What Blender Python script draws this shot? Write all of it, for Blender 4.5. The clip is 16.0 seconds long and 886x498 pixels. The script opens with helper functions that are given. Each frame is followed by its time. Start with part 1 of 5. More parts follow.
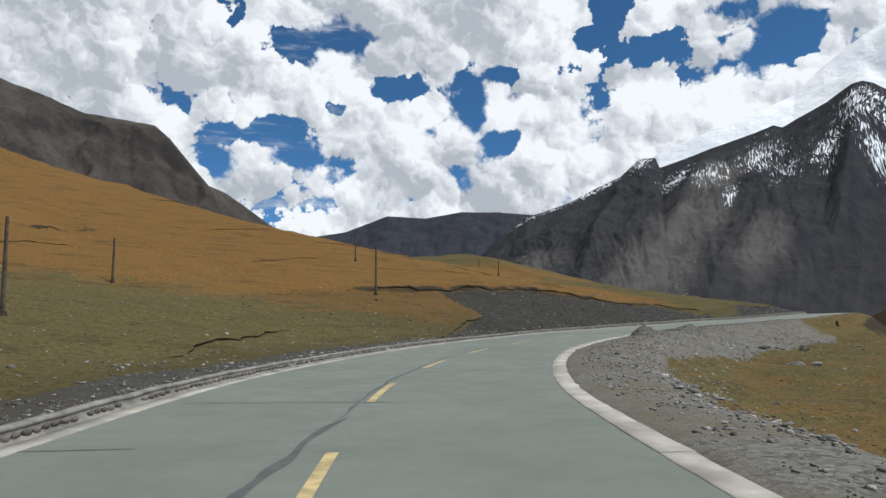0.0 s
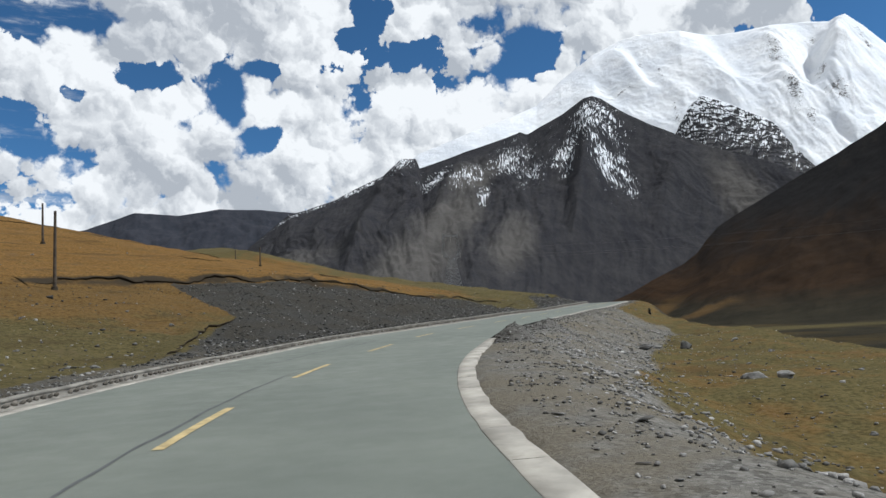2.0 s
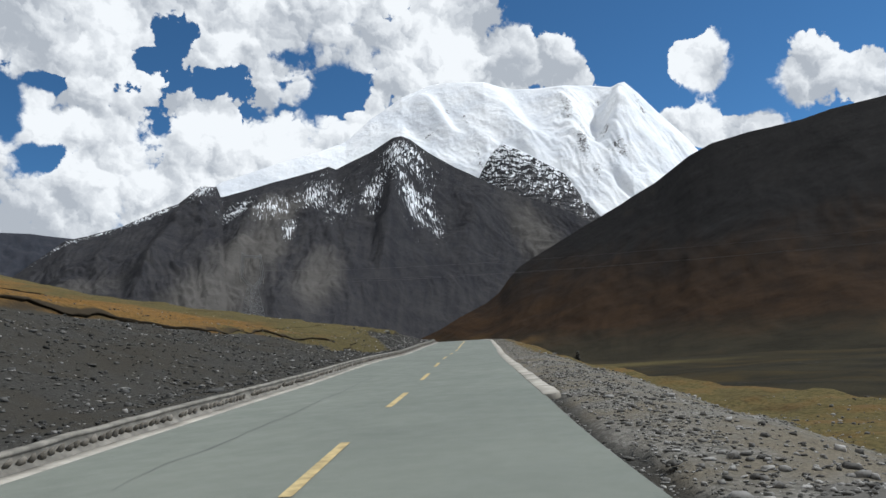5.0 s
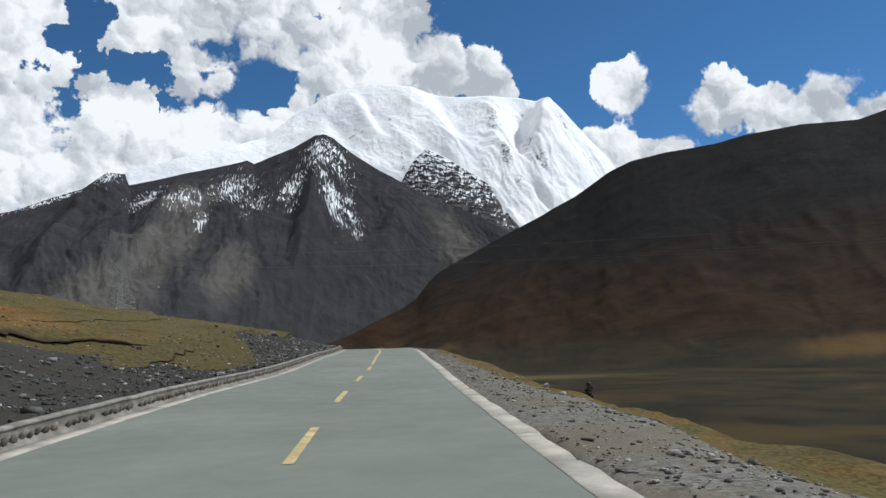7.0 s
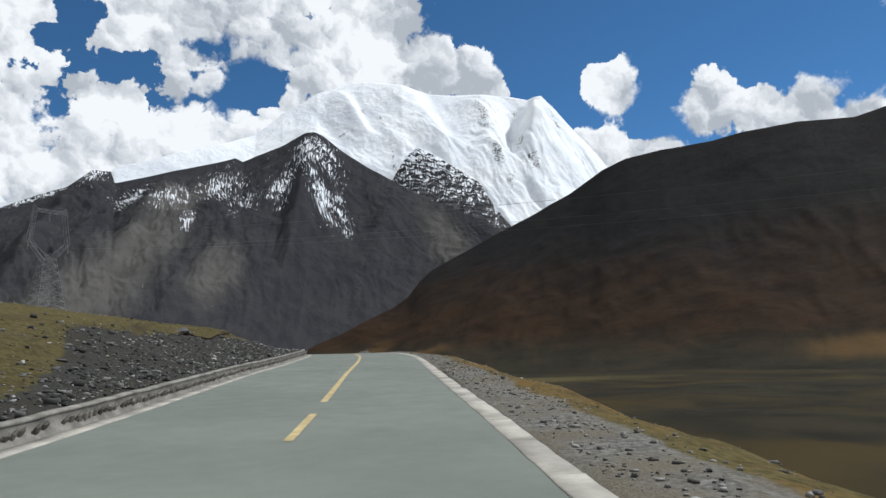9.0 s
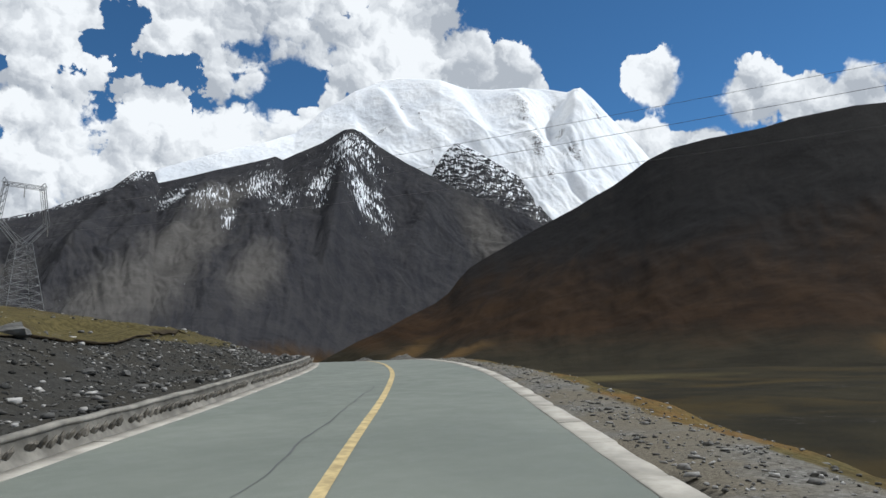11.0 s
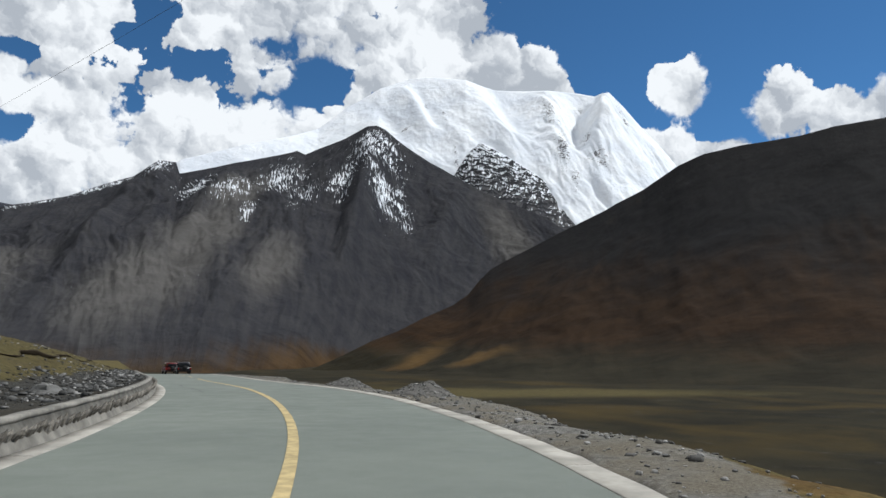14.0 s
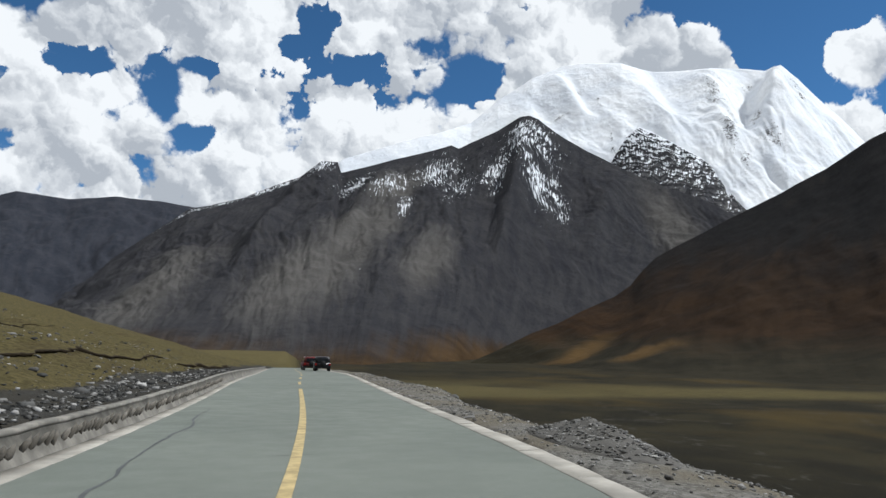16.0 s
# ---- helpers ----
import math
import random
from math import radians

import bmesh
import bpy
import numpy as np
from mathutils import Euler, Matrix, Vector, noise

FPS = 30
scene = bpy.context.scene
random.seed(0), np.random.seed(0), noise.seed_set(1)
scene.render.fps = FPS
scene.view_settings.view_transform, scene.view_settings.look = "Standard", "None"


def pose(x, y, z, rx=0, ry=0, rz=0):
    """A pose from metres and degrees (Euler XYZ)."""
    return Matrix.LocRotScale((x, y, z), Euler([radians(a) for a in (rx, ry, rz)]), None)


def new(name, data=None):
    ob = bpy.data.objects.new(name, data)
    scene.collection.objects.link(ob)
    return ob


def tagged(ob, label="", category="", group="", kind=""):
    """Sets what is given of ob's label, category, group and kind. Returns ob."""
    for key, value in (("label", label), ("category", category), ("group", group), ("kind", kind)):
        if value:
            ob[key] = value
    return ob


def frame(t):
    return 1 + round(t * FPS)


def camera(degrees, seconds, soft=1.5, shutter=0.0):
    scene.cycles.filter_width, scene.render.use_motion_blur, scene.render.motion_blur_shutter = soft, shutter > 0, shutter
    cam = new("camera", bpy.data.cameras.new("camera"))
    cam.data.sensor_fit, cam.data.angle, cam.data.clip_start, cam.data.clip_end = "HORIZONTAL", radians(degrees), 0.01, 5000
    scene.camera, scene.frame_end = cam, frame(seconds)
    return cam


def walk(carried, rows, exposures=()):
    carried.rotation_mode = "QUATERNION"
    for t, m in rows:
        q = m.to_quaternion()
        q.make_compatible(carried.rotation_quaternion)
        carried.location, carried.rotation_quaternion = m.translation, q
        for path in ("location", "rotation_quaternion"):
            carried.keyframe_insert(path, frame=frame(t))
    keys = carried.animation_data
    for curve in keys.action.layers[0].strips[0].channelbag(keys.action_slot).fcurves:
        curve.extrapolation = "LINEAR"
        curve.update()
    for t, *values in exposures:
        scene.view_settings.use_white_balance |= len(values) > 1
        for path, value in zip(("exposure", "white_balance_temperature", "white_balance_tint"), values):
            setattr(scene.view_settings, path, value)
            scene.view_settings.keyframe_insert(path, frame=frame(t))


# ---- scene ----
cam = camera(63.2, 16.0)
# seconds, eye, yaw, pitch and roll in degrees: a car driving along the road
PATH = [
    (0, 0.040, 0.330, 1.575, -7.44, 6.74, -0.75),
    (0.5, 0.560, 5.788, 1.714, -13.01, 6.60, -1.47),
    (1, 1.354, 11.053, 1.886, -18.27, 6.25, -2.36),
    (1.5, 2.852, 16.742, 2.039, -22.55, 5.99, -2.86),
    (2, 4.562, 22.275, 2.079, -26.22, 6.02, -3.23),
    (2.5, 6.393, 27.647, 2.210, -28.58, 6.27, -3.51),
    (3, 8.551, 33.255, 2.386, -31.38, 6.66, -3.91),
    (3.5, 11.053, 38.884, 2.644, -34.01, 6.95, -3.97),
    (4, 13.877, 44.539, 2.884, -37.38, 6.97, -3.63),
    (4.5, 17.070, 49.886, 3.117, -40.06, 7.08, -3.26),
    (5, 20.895, 54.846, 3.260, -41.94, 8.10, -3.36),
    (7.5, 42.269, 77.651, 4.161, -49.37, 8.17, -1.03),
    (8, 46.855, 82.163, 4.293, -49.69, 8.21, -1.03),
    (8.5, 51.374, 86.688, 4.414, -49.60, 8.25, -1.14),
    (11, 70.758, 107.078, 5.315, -46.02, 8.06, -1.61),
    (11.5, 74.770, 111.206, 5.448, -45.53, 7.76, -1.21),
    (12, 78.749, 115.383, 5.659, -46.29, 7.39, -0.64),
    (12.5, 82.745, 119.529, 5.779, -47.03, 7.11, -0.26),
    (13, 86.588, 123.805, 5.888, -47.77, 7.18, -0.13),
    (13.5, 90.446, 128.162, 6.063, -47.05, 7.93, 0.05),
    (14, 94.152, 132.773, 6.165, -44.46, 8.25, 0.72),
    (14.5, 97.674, 137.444, 6.265, -40.93, 7.96, 0.82),
    (15, 101.021, 142.289, 6.288, -37.81, 7.86, 0.90),
    (15.5, 104.090, 147.255, 6.249, -35.11, 7.70, 1.01),
    (16, 106.955, 152.445, 6.282, -32.09, 7.49, 1.17),
]
walk(cam, [(t, pose(x, y, z, 0, 0, yaw) @ pose(0, 0, 0, 90 + pitch, 0, 0) @ pose(0, 0, 0, 0, 0, roll)) for t, x, y, z, yaw, pitch, roll in PATH],
     [(0.0, 0.0, 6150.0, 8.0), (16.0, 0.0, 6150.0, 8.0)])

# ---- light ----
SUN_BEARING, SUN_HEIGHT = 115.0, 50.0
sun = new("sun", bpy.data.lights.new("sun", "SUN"))
sun.data.energy, sun.data.angle, sun.data.color = 4.4, radians(0.6), (1.0, 0.965, 0.91)
sun.matrix_world = pose(0, 0, 900, 90 - SUN_HEIGHT, 0, 180 - SUN_BEARING)


class Nodes:
    """Short ways to write node trees."""

    def __init__(self, tree):
        self.tree = tree
        tree.nodes.clear()

    def add(self, kind, ins=None, **props):
        node = self.tree.nodes.new(kind)
        for key, value in props.items():
            setattr(node, key, value)
        for key, value in (ins or {}).items():
            self.put(node.inputs[key], value)
        return node

    def put(self, socket, value):
        if isinstance(value, bpy.types.NodeSocket):
            self.tree.links.new(value, socket)
        else:
            socket.default_value = value

    def math(self, op, a, b=0.0, c=0.0, clamp=False):
        node = self.add("ShaderNodeMath", operation=op, use_clamp=clamp)
        for socket, value in zip(node.inputs, (a, b, c)):
            self.put(socket, value)
        return node.outputs[0]

    def ramp(self, value, low, high, to_low=0.0, to_high=1.0, smooth=True):
        node = self.add("ShaderNodeMapRange", clamp=True, interpolation_type="SMOOTHSTEP" if smooth else "LINEAR")
        for socket, v in zip(node.inputs, (value, low, high, to_low, to_high)):
            self.put(socket, v)
        return node.outputs[0]

    def mix(self, factor, a, b, blend="MIX"):
        node = self.add("ShaderNodeMix", data_type="RGBA", blend_type=blend)
        self.put(node.inputs[0], factor)
        self.put(node.inputs[6], a if isinstance(a, bpy.types.NodeSocket) else (*a, 1))
        self.put(node.inputs[7], b if isinstance(b, bpy.types.NodeSocket) else (*b, 1))
        return node.outputs[2]

    def noise(self, vector, scale, detail=4.0, rough=0.55, distort=0.0):
        node = self.add("ShaderNodeTexNoise", {"Scale": scale, "Detail": detail, "Roughness": rough, "Distortion": distort})
        self.put(node.inputs["Vector"], vector)
        return node.outputs[0]

    def bump(self, height, strength, distance, normal=None):
        node = self.add("ShaderNodeBump", {"Strength": strength, "Distance": distance, "Height": height})
        if normal is not None:
            self.put(node.inputs["Normal"], normal)
        return node.outputs[0]


# ---- sky: deep blue mountain sky with broken cumulus ----
world = bpy.data.worlds.new("sky")
scene.world = world
world.use_nodes = True
sky = Nodes(world.node_tree)
way = sky.add("ShaderNodeTexCoord").outputs["Generated"]
split = sky.add("ShaderNodeSeparateXYZ", {0: way})
bearing = sky.math("DEGREES", sky.math("ARCTAN2", split.outputs[0], split.outputs[1]))
height = sky.math("DEGREES", sky.math("ARCSINE", split.outputs[2]))
# heaped clouds to the right, and blue holes in the deck to the left: bearing, height, half width, half height in degrees, weight
CLOUDS = [
    (40.5, 22.5, 4.0, 3.6, 1.1), (44.5, 25.6, 4.6, 4.4, 1.2), (47.6, 22.4, 4.4, 3.2, 1.25), (50.6, 22.0, 2.6, 2.2, 1.2), (53.2, 20.2, 2.4, 1.7, 1.2), (63.2, 20.4, 2.7, 2.7, 1.2),
    (70.8, 17.6, 2.3, 3.0, 1.2), (74.0, 16.8, 2.8, 2.0, 1.1), (77.2, 16.6, 2.8, 2.3, 1.15), (80.6, 15.4, 2.6, 1.7, 1.1), (86, 15.0, 5, 2.4, 1.0),
    (61.6, 15.6, 3.0, 1.5, 1.1), (65.8, 14.8, 3.4, 1.5, 1.1), (104, 22, 12, 6, 1.0), (150, 26, 22, 8, 1.0),
]
HOLES = [
    (-5.6, 22.4, 2.6, 1.3, 1.3), (-1.4, 22.7, 3.2, 1.0, 1.3), (-9.6, 24.2, 2.4, 1.2, 1.2), (-3.8, 21.4, 1.8, 1.0, 1.2), (-6.0, 16.0, 2.8, 1.5, 1.3), (-4.2, 14.3, 1.8, 1.2, 1.2),
    (-9.4, 15.6, 2.4, 1.1, 1.3), (-10.2, 13.2, 1.5, 1.1, 1.2), (3.2, 19.2, 2.6, 0.9, 1.3), (-1.0, 17.8, 1.6, 0.7, 1.0), (10.1, 17.6, 1.2, 2.6, 1.4), (12.3, 15.1, 2.1, 1.2, 1.4), (12.9, 20.2, 1.9, 0.7, 1.3),
    (21.2, 24.2, 1.7, 1.6, 1.3), (19.4, 22.6, 1.4, 1.0, 1.2), (24.0, 21.3, 2.4, 1.3, 1.35), (30.0, 23.2, 2.0, 0.7, 0.8), (35.2, 20.9, 1.4, 1.3, 1.4), (33.3, 19.8, 1.5, 0.7, 1.3),
    (39.1, 26.6, 1.1, 0.9, 1.2), (17.8, 20.4, 1.2, 0.6, 1.0),
]
# wide grey undersides in the deck
GREY = [(-20, 20, 9, 5.5, .75), (6, 24.2, 7, 2.6, .95), (16.8, 16.2, 3.4, 1.5, .95), (5, 9.5, 9, 2.2, .7), (15, 26.5, 5, 1.6, .8), (46.6, 21.2, 2.6, 1.3, .95), (52.0, 21.0, 2.6, 1.0, .55), (27, 14.8, 5, 1.2, .5), (43, 20.2, 2.0, .9, .7), (73, 14.8, 5, .8, .6)]


def patch_list(rows, fall=-0.9):
    total = None
    for a, e, wide, tall, weight in rows:
        u = sky.math("DIVIDE", sky.math("SUBTRACT", bearing, a), wide)
        v = sky.math("DIVIDE", sky.math("SUBTRACT", height, e), tall)
        r2 = sky.math("ADD", sky.math("MULTIPLY", u, u), sky.math("MULTIPLY", v, v))
        g = sky.math("MULTIPLY", sky.math("EXPONENT", sky.math("MULTIPLY", r2, fall)), weight)
        total = g if total is None else sky.math("SMOOTH_MAX", total, g, 0.2)
    return total


# heaped heads at three sizes; each is brighter on the side that faces the sun
stray = sky.add("ShaderNodeTexNoise", {"Vector": way, "Scale": 16.0, "Detail": 5.0, "Roughness": 0.6}).outputs["Color"]
stray = sky.add("ShaderNodeVectorMath", {0: stray, 1: (0.5, 0.5, 0.5)}, operation="SUBTRACT").outputs[0]
stray = sky.add("ShaderNodeVectorMath", {0: stray, "Scale": 0.075}, operation="SCALE").outputs[0]
folded = sky.add("ShaderNodeVectorMath", {0: way, 1: stray}, operation="ADD").outputs[0]
to_sun = Vector((math.sin(radians(SUN_BEARING)) * 0.64, math.cos(radians(SUN_BEARING)) * 0.64, 0.77))


def heads(vector, scale):
    far = sky.add("ShaderNodeTexVoronoi", {"Vector": vector, "Scale": scale, "Smoothness": 0.22}, feature="SMOOTH_F1").outputs["Distance"]
    return sky.math("SUBTRACT", 1.0, sky.math("MULTIPLY", sky.math("MULTIPLY", far, far), 1.9))


swell, relief = None, None
for scale, size, light in ((9.0, 0.46, 0.85), (21.0, 0.34, 0.62), (47.0, 0.20, 0.34), (105.0, 0.09, 0.14)):
    here = heads(folded, scale)
    there = heads(sky.add("ShaderNodeVectorMath", {0: folded, 1: to_sun * (0.32 / scale)}, operation="ADD").outputs[0], scale)
    rise = sky.math("MULTIPLY", sky.math("SUBTRACT", here, 0.45), size)
    tilt = sky.math("MULTIPLY", sky.math("SUBTRACT", here, there), light)
    swell = rise if swell is None else sky.math("ADD", swell, rise)
    relief = tilt if relief is None else sky.math("ADD", relief, tilt)
deck = sky.ramp(bearing, 37.0, 43.0, 0.85, -0.6)
deck = sky.math("SUBTRACT", deck, sky.math("MULTIPLY", patch_list(HOLES, -0.72), 0.70))
heaps = sky.math("SUBTRACT", sky.math("MULTIPLY", patch_list(CLOUDS), 1.6), 0.52)
cover = sky.math("SMOOTH_MAX", deck, heaps, 0.12)
puffs = sky.noise(way, 20.0, 9.0, 0.62)
field = sky.math("ADD", cover, sky.math("MULTIPLY", swell, 1.05))
field = sky.math("ADD", field, sky.math("MULTIPLY", sky.math("SUBTRACT", puffs, 0.5), 0.9))
# crisp heaps and ragged, thinning shreds
loose = sky.ramp(sky.noise(way, 7.0, 3.0, 0.5), 0.45, 0.62, 0.10, 0.42)
alpha = sky.ramp(field, 0.22, sky.math("ADD", 0.22, loose))
veil_way = sky.add("ShaderNodeVectorMath", {0: way, 1: (5.0, 5.0, 26.0)}, operation="MULTIPLY").outputs[0]
veil = sky.math("MULTIPLY", sky.ramp(sky.noise(veil_way, 1.6, 7.0, 0.62), 0.52, 0.78), sky.ramp(bearing, 6.0, -2.0, 0.0, 0.75))
alpha = sky.math("MAXIMUM", alpha, veil)
thick = sky.ramp(field, 0.32, 0.75)
shade = sky.math("MULTIPLY", patch_list(GREY, -0.7), sky.ramp(sky.noise(folded, 9.0, 5.0, 0.55), 0.30, 0.65, 0.55, 1.0))
lit = sky.math("ADD", 0.82, relief)
lit = sky.math("SUBTRACT", lit, sky.math("MULTIPLY", thick, sky.math("ADD", sky.math("MULTIPLY", shade, 0.72), 0.04)))
lit = sky.math("ADD", lit, sky.math("MULTIPLY", sky.math("SUBTRACT", puffs, 0.5), 0.22))
lit = sky.math("MAXIMUM", sky.math("MINIMUM", lit, 1.06), 0.2)
tone = sky.mix(lit, (0.36, 0.39, 0.44), (0.99, 0.99, 0.99))
blue = sky.add("ShaderNodeTexSky", sky_type="NISHITA", sun_disc=False, sun_elevation=radians(SUN_HEIGHT), sun_rotation=radians(SUN_BEARING),
               altitude=4500, air_density=1.0, dust_density=0.0, ozone_density=2.5).outputs[0]
deep = sky.mix(1.0, blue, (0.56, 0.90, 1.02), "MULTIPLY")
clear = sky.add("ShaderNodeBackground", {"Color": deep, "Strength": 0.10})
cloud = sky.add("ShaderNodeBackground", {"Color": tone, "Strength": 0.95})
both = sky.add("ShaderNodeMixShader", {0: alpha, 1: clear.outputs[0], 2: cloud.outputs[0]})
sky.add("ShaderNodeOutputWorld", {"Surface": both.outputs[0]})

# ---- materials ----
def material(name):
    mat = bpy.data.materials.new(name)
    mat.use_nodes = True
    n = Nodes(mat.node_tree)
    n.place = n.add("ShaderNodeTexCoord").outputs["Object"]
    n.world = n.add("ShaderNodeNewGeometry").outputs["Position"]

    def finish(color, rough=0.9, normal=None, metal=0.0, spec=0.3):
        ins = {"Base Color": color if isinstance(color, bpy.types.NodeSocket) else (*color, 1), "Roughness": rough, "Metallic": metal, "Specular IOR Level": spec}
        shader = n.add("ShaderNodeBsdfPrincipled", ins)
        if normal is not None:
            n.put(shader.inputs["Normal"], normal)
        n.add("ShaderNodeOutputMaterial", {"Surface": shader.outputs[0]})
        return mat

    n.finish = finish
    return n


def mat_plain(name, color, vary=0.3, scale=6.0, rough=0.85, bump=0.3, metal=0.0):
    n = material(name)
    a, b = n.noise(n.place, scale, 5), n.noise(n.place, scale * 7, 3)
    dark = tuple(c * (1 - vary) for c in color)
    light = tuple(min(c * (1 + vary), 1) for c in color)
    tint = n.mix(n.ramp(a, 0.3, 0.7), dark, light)
    tint = n.mix(n.math("MULTIPLY", n.ramp(b, 0.45, 0.75), 0.35), tint, dark)
    return n.finish(tint, rough, n.bump(n.math("ADD", a, n.math("MULTIPLY", b, 0.4)), bump, 0.02), metal)


def mat_ground():
    n = material("ground")
    cover = n.add("ShaderNodeVertexColor", layer_name="cover").outputs["Color"]
    part_of = n.add("ShaderNodeSeparateColor", {0: cover})
    gravel, orange, dark = part_of.outputs[0], part_of.outputs[1], part_of.outputs[2]
    big, mid, fine = n.noise(n.world, 0.05, 5), n.noise(n.world, 0.45, 6, 0.6), n.noise(n.world, 5.0, 6, 0.65)
    grit = n.noise(n.world, 22.0, 4, 0.7)
    # turf: olive to rust with bare earth showing through
    olive = n.mix(n.ramp(fine, 0.35, 0.65), (0.0595, 0.0504, 0.021), (0.1155, 0.0945, 0.0406))
    rust = n.mix(n.ramp(fine, 0.35, 0.65), (0.104, 0.057, 0.0175), (0.188, 0.108, 0.035))
    amount = n.math("ADD", orange, n.math("MULTIPLY", n.math("SUBTRACT", mid, 0.5), 1.3))
    turf = n.mix(n.ramp(amount, 0.3, 0.75), olive, rust)
    bare = n.ramp(n.math("ADD", n.math("MULTIPLY", mid, 0.7), n.math("MULTIPLY", fine, 0.5)), 0.66, 0.80)
    turf = n.mix(n.math("MULTIPLY", bare, 0.6), turf, (0.0845, 0.06825, 0.04875))
    contour = n.add("ShaderNodeVectorMath", {0: n.world, 1: (0.16, 0.16, 1.9)}, operation="MULTIPLY").outputs[0]
    terrace = n.ramp(n.noise(contour, 1.0, 6, 0.62), 0.53, 0.66)
    turf = n.mix(n.math("MULTIPLY", terrace, 0.5), turf, (0.050, 0.036, 0.018))
    tuft = n.ramp(n.noise(n.world, 2.3, 5, 0.7), 0.55, 0.70)
    turf = n.mix(n.math("MULTIPLY", tuft, 0.6), turf, (0.030, 0.025, 0.014))
    pale = n.ramp(n.noise(n.world, 1.1, 6, 0.7, 0.4), 0.60, 0.74)
    turf = n.mix(n.math("MULTIPLY", pale, 0.45), turf, (0.17, 0.145, 0.095))
    # valley floor: cloud shadow put into a much darker turf colour
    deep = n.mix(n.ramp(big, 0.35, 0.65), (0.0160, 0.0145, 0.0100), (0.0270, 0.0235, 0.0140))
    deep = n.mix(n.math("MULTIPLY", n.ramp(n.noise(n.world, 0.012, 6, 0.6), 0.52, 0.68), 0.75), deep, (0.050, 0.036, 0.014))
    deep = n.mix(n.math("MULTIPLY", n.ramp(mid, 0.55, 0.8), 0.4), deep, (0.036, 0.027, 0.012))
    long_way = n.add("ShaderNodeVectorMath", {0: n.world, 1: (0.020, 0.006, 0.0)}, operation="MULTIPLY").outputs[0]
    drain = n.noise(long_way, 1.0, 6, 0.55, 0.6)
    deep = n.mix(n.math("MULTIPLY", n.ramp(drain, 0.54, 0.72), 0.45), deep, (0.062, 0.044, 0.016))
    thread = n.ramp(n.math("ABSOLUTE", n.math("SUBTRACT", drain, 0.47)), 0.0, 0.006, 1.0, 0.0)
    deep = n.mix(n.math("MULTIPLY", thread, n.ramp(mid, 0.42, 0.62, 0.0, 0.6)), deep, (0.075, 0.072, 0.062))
    # shaded copy of the turf, toned down in colour for the left slope
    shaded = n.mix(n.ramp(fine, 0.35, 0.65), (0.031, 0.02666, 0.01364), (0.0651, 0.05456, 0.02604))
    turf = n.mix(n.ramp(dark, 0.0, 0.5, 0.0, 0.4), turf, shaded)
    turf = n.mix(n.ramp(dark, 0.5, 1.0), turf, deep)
    # gravel: slate grey chips with brown soil
    cells = n.add("ShaderNodeTexVoronoi", {"Vector": n.world, "Scale": 9.0, "Randomness": 1.0})
    small = n.add("ShaderNodeTexVoronoi", {"Vector": n.world, "Scale": 19.0, "Randomness": 1.0})
    chip = n.add("ShaderNodeSeparateColor", {0: cells.outputs["Color"]}).outputs[0]
    chip2 = n.add("ShaderNodeSeparateColor", {0: small.outputs["Color"]}).outputs[1]
    slate = n.mix(chip, (0.078, 0.075, 0.066), (0.172, 0.164, 0.147))
    slate = n.mix(n.math("MULTIPLY", n.ramp(chip2, 0.6, 1.0), 0.5), slate, (0.27, 0.261, 0.243))
    soil = n.mix(n.ramp(grit, 0.3, 0.7), (0.092, 0.080, 0.061), (0.172, 0.153, 0.118))
    stony = n.mix(n.ramp(mid, 0.38, 0.62), slate, soil)
    stony = n.mix(n.ramp(dark, 0.0, 0.5), stony, n.mix(0.80, stony, (0.016, 0.016, 0.015)))
    edge = n.math("ADD", gravel, n.math("MULTIPLY", n.math("SUBTRACT", n.noise(n.world, 0.9, 6, 0.65), 0.5), 0.8))
    color = n.mix(n.ramp(edge, 0.42, 0.58), turf, stony)
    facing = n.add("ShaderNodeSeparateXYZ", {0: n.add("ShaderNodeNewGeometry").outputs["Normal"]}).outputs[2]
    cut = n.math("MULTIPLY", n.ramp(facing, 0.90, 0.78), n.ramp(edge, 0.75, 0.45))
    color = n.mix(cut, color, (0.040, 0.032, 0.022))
    rise = n.math("ADD", n.math("MULTIPLY", fine, 0.6), n.math("MULTIPLY", grit, 0.35))
    rise = n.math("ADD", rise, n.math("MULTIPLY", chip2, n.math("MULTIPLY", gravel, 0.10)))
    return n.finish(color, 0.95, n.bump(rise, 0.6, 0.12), spec=0.04)


def mat_asphalt():
    n = material("asphalt")
    cloudy, patch, grain = n.noise(n.world, 0.22, 5, 0.6), n.noise(n.world, 1.6, 5, 0.6), n.noise(n.world, 60.0, 3, 0.7)
    base = n.mix(n.ramp(cloudy, 0.3, 0.7), (0.117, 0.131, 0.109), (0.150, 0.164, 0.137))
    base = n.mix(n.math("MULTIPLY", n.ramp(patch, 0.5, 0.75), 0.14), base, (0.096, 0.107, 0.097))
    base = n.mix(n.math("MULTIPLY", n.ramp(grain, 0.45, 0.8), 0.30), base, (0.19, 0.20, 0.182))
    return n.finish(base, n.ramp(patch, 0.3, 0.7, 0.62, 0.8), n.bump(grain, 0.35, 0.01), spec=0.35)


